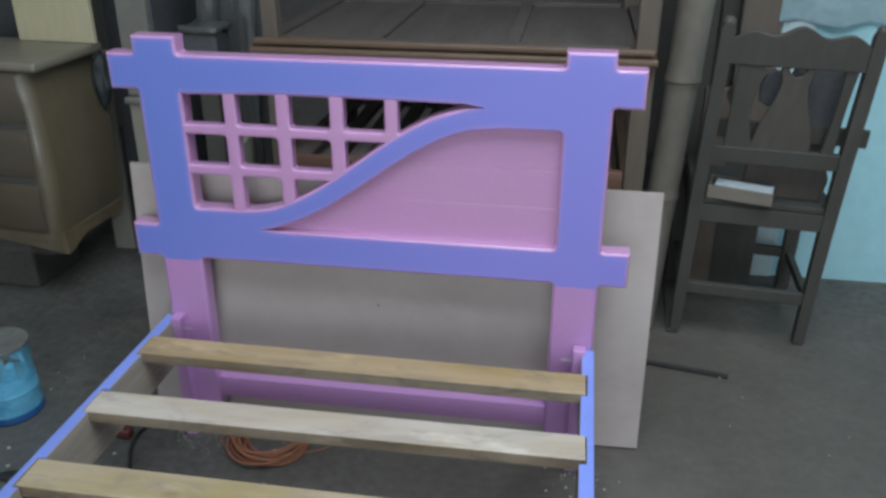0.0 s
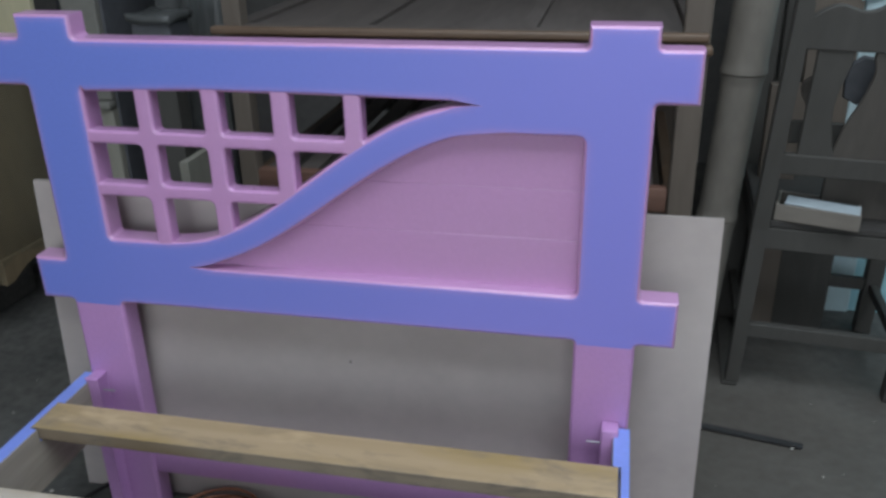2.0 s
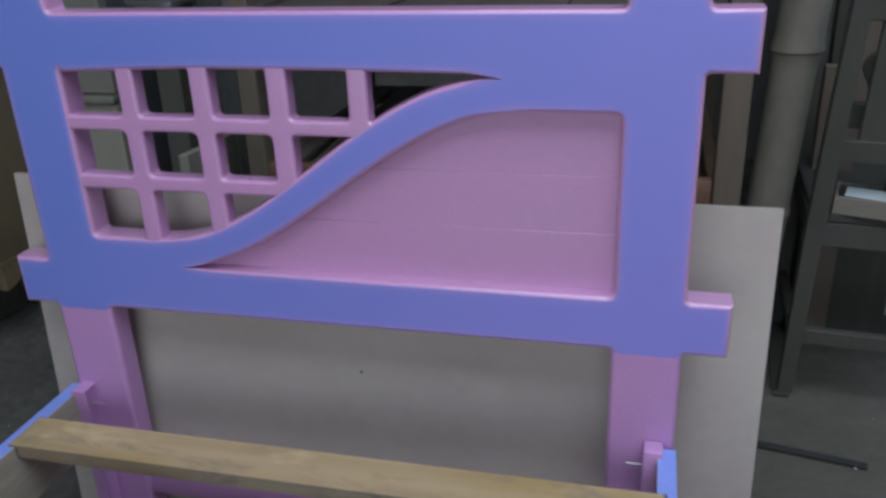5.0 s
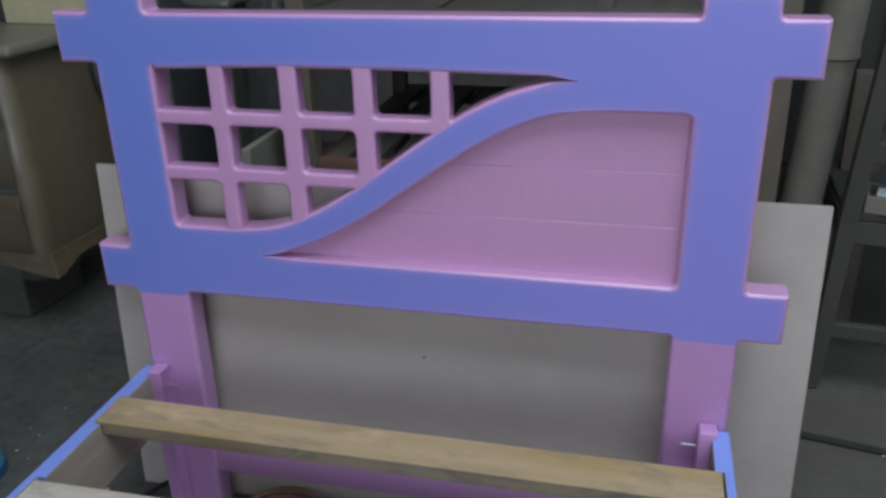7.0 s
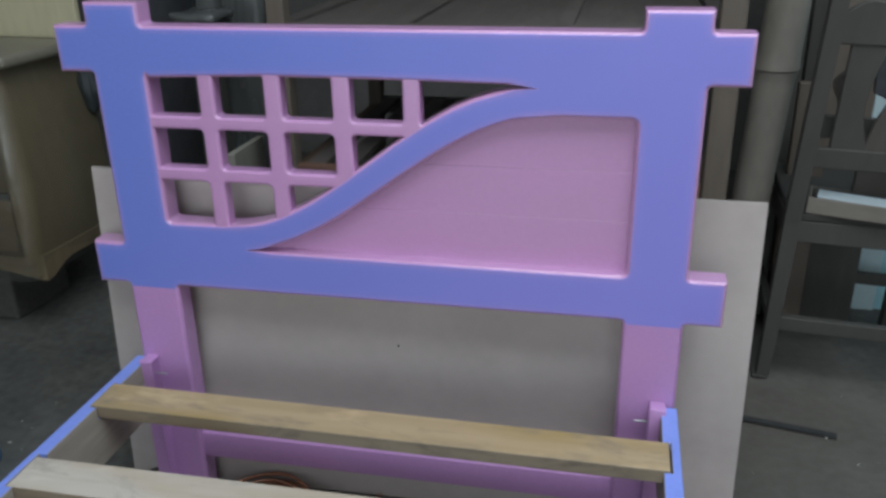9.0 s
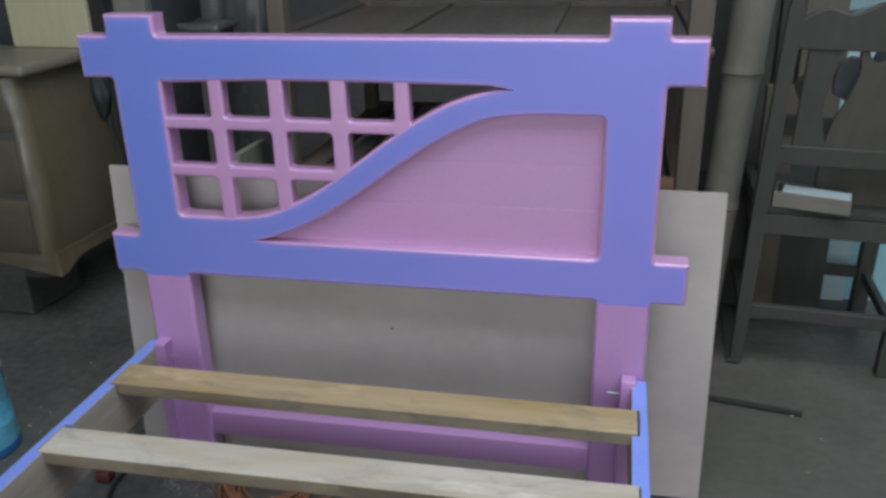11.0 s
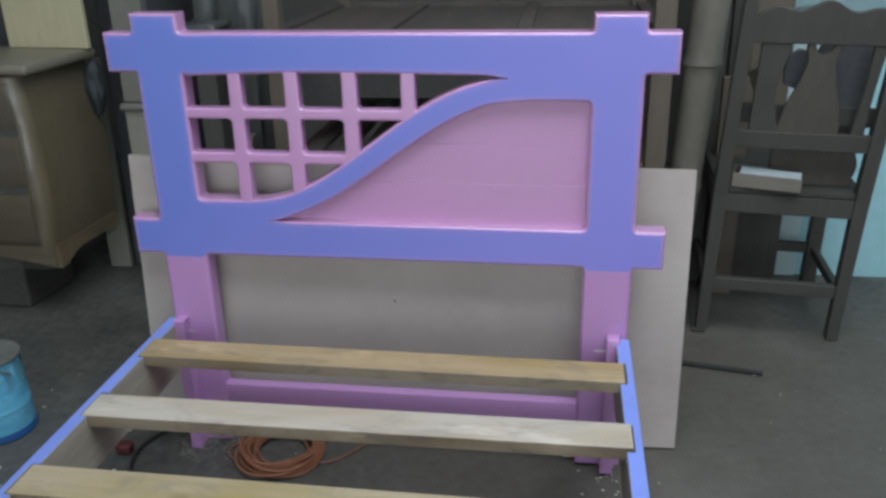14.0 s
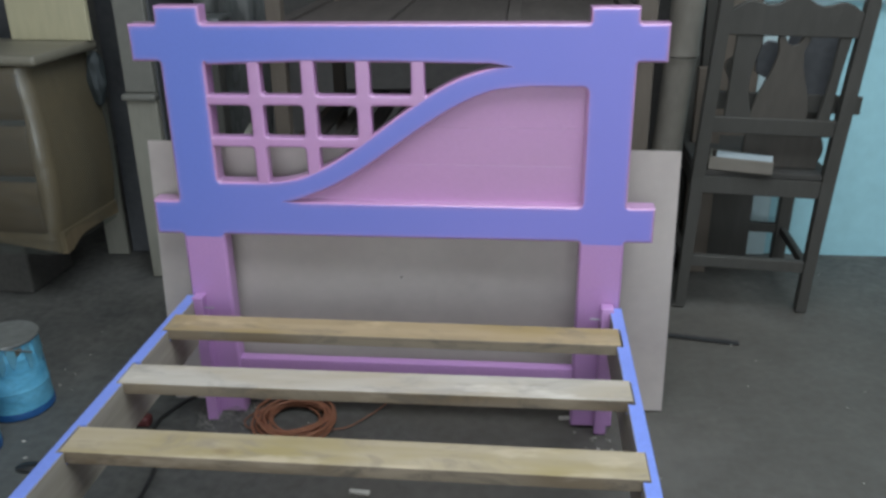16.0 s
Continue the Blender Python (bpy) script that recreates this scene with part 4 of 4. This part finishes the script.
# shaped skirt: front and side, dropping to a foot at the corner


def skirt(length):
    pts = [Vector((0, 0.26)), Vector((-length, 0.26)), Vector((-length, 0.215))]
    for k in range(21):
        t = k / 20
        pts.append(Vector((-length + 0.10 + (length - 0.10 - 0.03) * t, 0.222 - 0.030 * max(0, (t - 0.55) / 0.45) ** 1.6)))
    pts.append(Vector((0.0, 0.188)))
    return board(pts, [], -0.004, 0.018, 0.004, 2)


part("skirt", skirt(DW), [HONEY, HONEY], dresser, "shaped lower skirt")
sk = skirt(DD)
sk.transform(pose(0.003, 0.0, 0, 0, 0, -90))
part("skirt", sk, [HONEY, HONEY], dresser, "shaped lower skirt")
wrap = dresser_body(0.016, 0.2, 40, 28)
for v in wrap.verts:
    if v.co.y < 0:
        v.co.y -= 0.016
    c = Vector((v.co.x * 11, v.co.y * 11, v.co.z * 3))
    v.co += 0.010 * Vector((noise.noise(v.co * 7), noise.noise(v.co * 7 + Vector((5, 0, 0))), 0)) + 0.007 * Vector((noise.noise(c), noise.noise(c + Vector((3, 0, 0))), 0))
part("plastic_wrap", wrap, FILM, dresser, "clear crinkled plastic wrap", True)

bunch = bmesh.new()
bmesh.ops.create_icosphere(bunch, subdivisions=4, radius=1.0)
for v in bunch.verts:
    c = v.co.copy()
    v.co = Vector((0.036 + 0.026 * c.x, 0.290 + 0.030 * c.y, 0.675 + 0.085 * c.z)) + 0.010 * noise.noise_vector(Vector((c.x * 1.6, c.y * 1.6, c.z * 1.4)))
part("gathered_film", bunch, TEALFILM, dresser, "gathered end of the plastic wrap", True)

for x, y in ((-1.435, 0.72), (-1.77, 0.75)):
    blk = part("concrete_block", box(-0.115, 0.115, -0.075, 0.16, 0, 0.232, 0.008), BLOCK)
    blk.matrix_world = pose(x, y, 0, 0, 0, -4)
    tagged(blk, "rough grey concrete block under the dresser", "block", "blocks under the dresser")
# cream panel standing behind the dresser
cp = part("cream_panel", box(-0.27, 0.0, 0, 0.018, 0, 0.75, 0.003), CREAM)
cp.matrix_world = pose(-1.066, 0.795, 0.8005, 0, 0, -4)
tagged(cp, "cream-coloured wooden panel standing upright on the dresser top", "panel")
dk = part("black_board", box(-0.5, 0.0, 0, 0.02, 0, 1.5, 0.003), BLACK)
dk.matrix_world = pose(-1.50, 1.12, 0.0, -1.0, 0, -4)
tagged(dk, "black board standing upright behind the dresser", "board")
gb = part("grey_board", box(-0.078, 0.0, 0, 0.018, 0, 0.74, 0.002), PALEPANEL)
gb.matrix_world = pose(-1.160, 0.99, 0, -0.5, 0, 0)
tagged(gb, "narrow pale grey board standing beside the dresser", "board")
bb = part("black_board", box(-0.085, 0.0, 0, 0.03, 0, 1.7, 0.003), BLACK)
bb.matrix_world = pose(-1.072, 1.02, 0.0, -0.5, 0, 0)
tagged(bb, "narrow black upright board between dresser and cabinet", "board")

# ---- two-part cabinet behind the headboard ----
cab = thing("cabinet", -0.985, 0.80, 0, "narrow two-part cabinet, dull grey above and pale wood below", "cabinet", rz=0)
part("lower_body", box(0.0, 0.100, 0.0, 0.40, 0, 0.612, 0.004), PALEPANEL, cab, "pale wooden lower part")
part("waist_moulding", box(-0.008, 0.104, -0.016, 0.020, 0.614, 0.636, 0.007, segs=3), GREYPANEL, cab, "grey moulding", True)
part("waist_band", box(0.002, 0.098, 0.021, 0.40, 0.613, 0.637, 0), GREYPANEL, cab)
# thin black sheet stands in for shade on the cabinet's right face
part("side_panel", box(0.1005, 0.108, 0.024, 0.40, 0, 1.75, 0.001), BLACK, cab, "black sheet for the shaded right side")
part("upper_body", box(0.0, 0.100, 0.004, 0.40, 0.638, 1.75, 0.004), GREYPANEL, cab, "dull grey upper part")
# a second cabinet of the same make, further back
far = thing("cabinet", -1.375, 1.50, 0, "dusty cabinet with two narrow doors standing further back", "cabinet", rz=0)
part("carcass", box(0.0, 0.262, 0.024, 0.42, 0, 1.72, 0.003), GREYPANEL, far)
part("waist_moulding", box(-0.006, 0.268, -0.012, 0.023, 0.474, 0.492, 0.006, segs=3), GREYPANEL, far, "grey moulding", True)
for x0, x1 in ((0.004, 0.122), (0.140, 0.258)):
    part("lower_door", box(x0, x1, 0.004, 0.022, 0.05, 0.470, 0.003), PALEPANEL, far, "pale lower door")
    part("upper_door", box(x0, x1, 0.004, 0.022, 0.496, 1.70, 0.003), GREYPANEL, far, "grey upper door")

# ---- bundle wrapped in dusty plastic between cabinet and rack ----
bundle = thing("wrapped_bundle", -0.665, 0.94, 0, "tall bundle wrapped in dusty grey plastic with loose folds", "bundle")


def folds():
    bm = bmesh.new()
    rings = []
    for j in range(40):
        z = 1.7 * j / 39
        ring = []
        for k in range(48):
            a = 2 * math.pi * k / 48
            r = 0.082 + 0.014 * math.sin(7 * a + 1.2 * math.sin(z * 4)) + 0.016 * noise.noise(Vector((math.cos(a) * 2, math.sin(a) * 2, z * 3)))
            ring.append(bm.verts.new((r * math.cos(a) * 1.2, r * math.sin(a) * 0.8, z)))
        rings.append(ring)
    for a, b in zip(rings, rings[1:]):
        for k in range(48):
            bm.faces.new((a[k], a[(k + 1) % 48], b[(k + 1) % 48], b[k]))
    bm.faces.new(rings[0][::-1]), bm.faces.new(rings[-1])
    return bm


part("folded_plastic", folds(), GREYFILM, bundle, smooth=True)
stand = thing("dark_stand", -0.665, 0.735, 0, "dark wooden stand with its top wrapped in clear plastic", "stand")
part("column", box(-0.03, 0.03, -0.03, 0.03, 0, 0.80, 0.004), DARKWOOD, stand)
part("block", box(-0.055, 0.05, -0.05, 0.05, 0.80, 0.868, 0.008), BLACK, stand, "dark block")
film_bm = box(-0.062, 0.058, -0.058, 0.058, 0.862, 0.885, 0.008)
bmesh.ops.subdivide_edges(film_bm, edges=film_bm.edges[:], cuts=2, use_grid_fill=True)
for v in film_bm.verts:
    v.co += 0.009 * noise.noise_vector(v.co * 16)
part("plastic_wrap", film_bm, GREYFILM, stand, "crumpled dusty plastic", True)

# board standing on edge beside the rack, its pale upper edge sloping down towards the back
eb = bmesh.new()
edge_a, edge_b = Vector((-0.443, 0.370, 0.626)), Vector((-0.587, 0.850, 0.5345))
side_way = Vector((0.38, 0.15, 0)).normalized() * 0.018
loop = []
for p in (edge_a, edge_b):
    loop.append([eb.verts.new(q) for q in (p, p - side_way, Vector((p.x, p.y, 0)) - side_way, Vector((p.x, p.y, 0)))])
for k in range(4):
    eb.faces.new((loop[0][k], loop[0][(k + 1) % 4], loop[1][(k + 1) % 4], loop[1][k]))
eb.faces.new(loop[0][::-1]), eb.faces.new(loop[1])
bmesh.ops.recalc_face_normals(eb, faces=eb.faces)
bmesh.ops.bevel(eb, geom=eb.edges[:], offset=0.0015, segments=1, affect="EDGES")
tagged(part("edge_board", eb, PALEPANEL), "pale board standing on edge beside the wooden rack", "board")

# ---- paint tins ----


def tin(x, y, mat, label, r=0.078, h=0.192):
    t = thing("paint_tin", x, y, 0, label, "paint tin", "paint tins beside the bed")
    def wide(z):
        return r * (1.05 - 0.13 * z / h)

    prof = [(0, 0.004), (r * 1.02, 0.004)] + [(wide(z) * k, z) for z, k in ((0.012, 1), (h * 0.36, 1), (h * 0.375, 1.014), (h * 0.39, 1), (h * 0.80, 1), (h * 0.815, 1.012), (h * 0.83, 1), (h, 1))]
    t_can = part("can", lathe(prof, 40), mat, t, "sky-blue painted can with drips", True)
    for k in range(18):
        a, w, top, low = 2 * math.pi * k / 18 + random.uniform(-0.2, 0.2), random.uniform(0.10, 0.26), h * 0.99, h * (random.uniform(0.80, 0.9) if k % 6 == 4 else random.uniform(0.55, 0.85))
        db = bmesh.new()
        cols = []
        for q in range(7):
            u = q / 6
            edge = low + (top - low) * 0.55 * (2 * u - 1) ** 2
            zs = [top + (edge - top) * q2 / 4 for q2 in range(5)]
            cols.append([db.verts.new(((wide(z) + 0.0016 + 0.0003 * (k % 4)) * math.cos(a + w * (2 * u - 1)), (wide(z) + 0.0016 + 0.0003 * (k % 4)) * math.sin(a + w * (2 * u - 1)), z)) for z in zs])
        for c0, c1 in zip(cols, cols[1:]):
            for q2 in range(4):
                db.faces.new((c0[q2], c1[q2], c1[q2 + 1], c0[q2 + 1]))
        bmesh.ops.solidify(db, geom=db.faces[:], thickness=0.0011)
        part("paint_drip", db, TIN_BROWN if k % 6 == 4 else TIN_PALE, t_can, smooth=True)
    part("base_rim", lathe([(r * 1.00, 0.0), (r * 1.065, 0.0), (r * 1.065, 0.014), (r * 1.045, 0.018)], 40), TIN_DEEP, t, "deep blue base rim", True)
    # ring coloured black to paint the shadow below the lid
    part("neck", lathe([(r * 0.90, h - 0.004), (r * 0.88, h + 0.001), (r * 0.84, h + 0.005)], 40), BLACK, t, "neck ring coloured black for the shade under the lid", True)
    lid_bm = lathe([(r * 0.80, h + 0.003), (r * 0.985, h + 0.004), (r * 1.0, h + 0.007), (r * 0.985, h + 0.0105), (r * 0.93, h + 0.0095), (r * 0.5, h + 0.012), (0, h + 0.013)], 40)
    part("lid", lid_bm, TIN_METAL, t, "dull dusty metal lid", True)
    pts = [Vector((r * 1.0 * math.cos(a), r * 1.0 * math.sin(a) * 0.97, h * 0.80 - 0.05 * math.sin(a))) for a in (math.pi * 1.08 + math.pi * 0.84 * k / 20 for k in range(21))]
    part("handle", tube(pts, 0.0022, 6), TIN_METAL, t, "thin wire handle", True)
    return t


tin(-0.996, -0.005, TIN_BLUE, "sky-blue paint tin with a scuffed metal lid and paint drips")
tin(-1.02, -0.205, TIN_BLUE, "sky-blue paint tin standing on the concrete floor")

# ---- cables and litter on the floor ----


def arc(ctrl, n=8):
    ctrl = [Vector(p) for p in ctrl]
    out = []
    for i in range(len(ctrl) - 1):
        p0, p1, p2, p3 = ctrl[max(i - 1, 0)], ctrl[i], ctrl[i + 1], ctrl[min(i + 2, len(ctrl) - 1)]
        for k in range(n):
            t = k / n
            out.append(0.5 * (2 * p1 + (p2 - p0) * t + (2 * p0 - 5 * p1 + 4 * p2 - p3) * t * t + (3 * p1 - p0 - 3 * p2 + p3) * t ** 3))
    return out + [ctrl[-1]]


def coil():
    bm = bmesh.new()
    pts = []
    turns = 11
    for k in range(turns * 30 + 1):
        a = 2 * math.pi * k / 30
        i = k / 30
        w = noise.noise(Vector((i * 1.3, 0.2, 0)))
        rr = 0.058 + 0.032 * abs(math.sin(i * 1.7)) + 0.012 * w
        sx, sy = 0.010 * math.sin(i * 2.3), 0.008 * math.cos(i * 1.9)
        pts.append(Vector((-0.262 + sx + rr * 1.05 * math.cos(a) + 0.008 * w, -0.045 + sy + rr * math.sin(a), 0.005 + 0.0028 * i + 0.0025 * math.sin(3 * a + i))))
    return tube(pts, 0.0031, 7, bm)


cable = thing("cable_coil", 0, 0, 0, "coiled orange extension cable lying on the concrete floor", "cable")
part("coil", coil(), ORANGE, cable, smooth=True)
for pts in (((-0.335, -0.085, 0.012), (-0.375, -0.072, 0.006), (-0.392, -0.04, 0.005), (-0.372, 0.0, 0.005), (-0.335, 0.03, 0.006), (-0.29, 0.03, 0.010)),
            ((-0.335, -0.03, 0.012), (-0.36, -0.01, 0.008), (-0.365, 0.03, 0.006), (-0.35, 0.07, 0.005)),
            ((-0.165, -0.075, 0.012), (-0.13, -0.05, 0.006), (-0.095, -0.005, 0.005), (-0.06, 0.05, 0.005), (-0.045, 0.10, 0.005))):
    part("loose_end", tube(arc(pts), 0.0016, 7), ORANGE, cable, smooth=True)


plug = part("red_plug", box(-0.018, 0.018, -0.014, 0.014, 0, 0.026, 0.006, segs=3), RED, smooth=True)
plug.location = (-0.637, -0.07, 0.0)
tagged(plug, "dull red plastic plug lying beside a black cord", "plug")
cord = part("floor_cable", tube(arc([(-0.49, 0.10, 0.005), (-0.53, 0.08, 0.005), (-0.564, 0.042, 0.006), (-0.594, -0.018, 0.006), (-0.606, -0.064, 0.006), (-0.594, -0.125, 0.006), (-0.556, -0.20, 0.006),
                                    (-0.536, -0.249, 0.006), (-0.529, -0.30, 0.006), (-0.529, -0.36, 0.006), (-0.54, -0.43, 0.006), (-0.56, -0.50, 0.006)]), 0.0046, 8), BLACKCORD, smooth=True)
tagged(cord, "thin black cable winding over the floor under the bed", "cable")
rag = bmesh.new()
bmesh.ops.create_icosphere(rag, subdivisions=3, radius=0.026)
for v in rag.verts:
    v.co = Vector((v.co.x * 1.1, v.co.y * 0.6, max(0, v.co.z * 0.25 + 0.004))) + 0.004 * noise.noise_vector(v.co * 40)
rg = part("dark_scrap", rag, BLACKCORD, smooth=True)
rg.location = (-0.83, -0.26, 0.0)
tagged(rg, "dark crumpled scrap lying on the floor", "scrap")

random.seed(5)


def shard(size):
    bm = bmesh.new()
    bmesh.ops.create_icosphere(bm, subdivisions=1, radius=size)
    for v in bm.verts:
        v.co = Vector((v.co.x * random.uniform(0.6, 1.5), v.co.y * random.uniform(0.6, 1.2), abs(v.co.z) * 0.5))
    return bm


litter = bmesh.new()
for k in range(230):
    x, y = random.uniform(-1.5, 1.9), random.uniform(-1.2, 1.05)
    if k < 26:
        x, y = random.gauss(0.50, 0.05), random.gauss(-0.06, 0.05)
    if 26 <= k < 96:
        x, y = random.gauss(-0.41, 0.04), random.gauss(-0.01, 0.04)
    size = random.choice((0.0012, 0.0018, 0.0025, 0.004)) if k > 96 else random.uniform(0.0008, 0.0022) * (1.8 if k < 26 else 1)
    sh = shard(size)
    join(litter, sh, pose(x, y, 0.0, 0, 0, random.uniform(0, 360)))
for x, y, size in ((-0.63, -0.138, 0.005), (-0.898, -0.161, 0.005), (-0.858, -0.223, 0.005), (-0.67, 0.015, 0.006), (-0.97, 0.17, 0.003), (-0.93, 0.15, 0.003)):
    join(litter, shard(size), pose(x, y, 0.0, 0, 0, random.uniform(0, 360)))
tagged(part("floor_litter", litter, CHIP), "pale crumbs and specks scattered on the concrete floor", "litter", kind="stuff")
for x, y, a in ((0.40, 0.03, 10), (-0.06, -0.288, -5)):
    ch = part("wood_chip", box(-0.022, 0.022, -0.006, 0.006, 0, 0.006, 0.001), CHIP)
    ch.matrix_world = pose(x, y, 0, 0, 0, a)
    tagged(ch, "pale wood offcut lying on the floor", "wood chip")


def threads(seed):
    """A loose tangle of fine pale threads."""
    rnd = random.Random(seed)
    bm = bmesh.new()
    for k in range(34):
        p = Vector((rnd.gauss(0, 0.020), rnd.gauss(0, 0.024), 0.002))
        way, ctrl = rnd.uniform(0, 6.28), [p.copy()]
        for q in range(5):
            way += rnd.uniform(-1.1, 1.1)
            p = p + Vector((0.015 * math.cos(way), 0.015 * math.sin(way), 0))
            ctrl.append(Vector((p.x, p.y, 0.002 + abs(rnd.gauss(0, 0.009)) * (q < 4))))
        tube(arc(ctrl, 4), 0.0007, 4, bm)
    return bm


tangle = part("thread_tangle", threads(7), THREAD, smooth=True)
tangle.matrix_world = pose(-0.452, -0.018, 0, 0, 0, 15)
tagged(tangle, "loose tangle of fine pale threads on the floor", "threads")
# dark mark on the leaning board
mk = lathe([(0, 0.0008), (0.0018, 0.0006), (0.0024, 0)], 10)
mk.transform(Matrix.Translation(on_board(0.476, 0.517) - Vector((0, 0.0002, 0))) @ pose(0, 0, 0, 83, 0, 3))
part("knot_mark", mk, BLACKCORD, panel, "small dark mark")
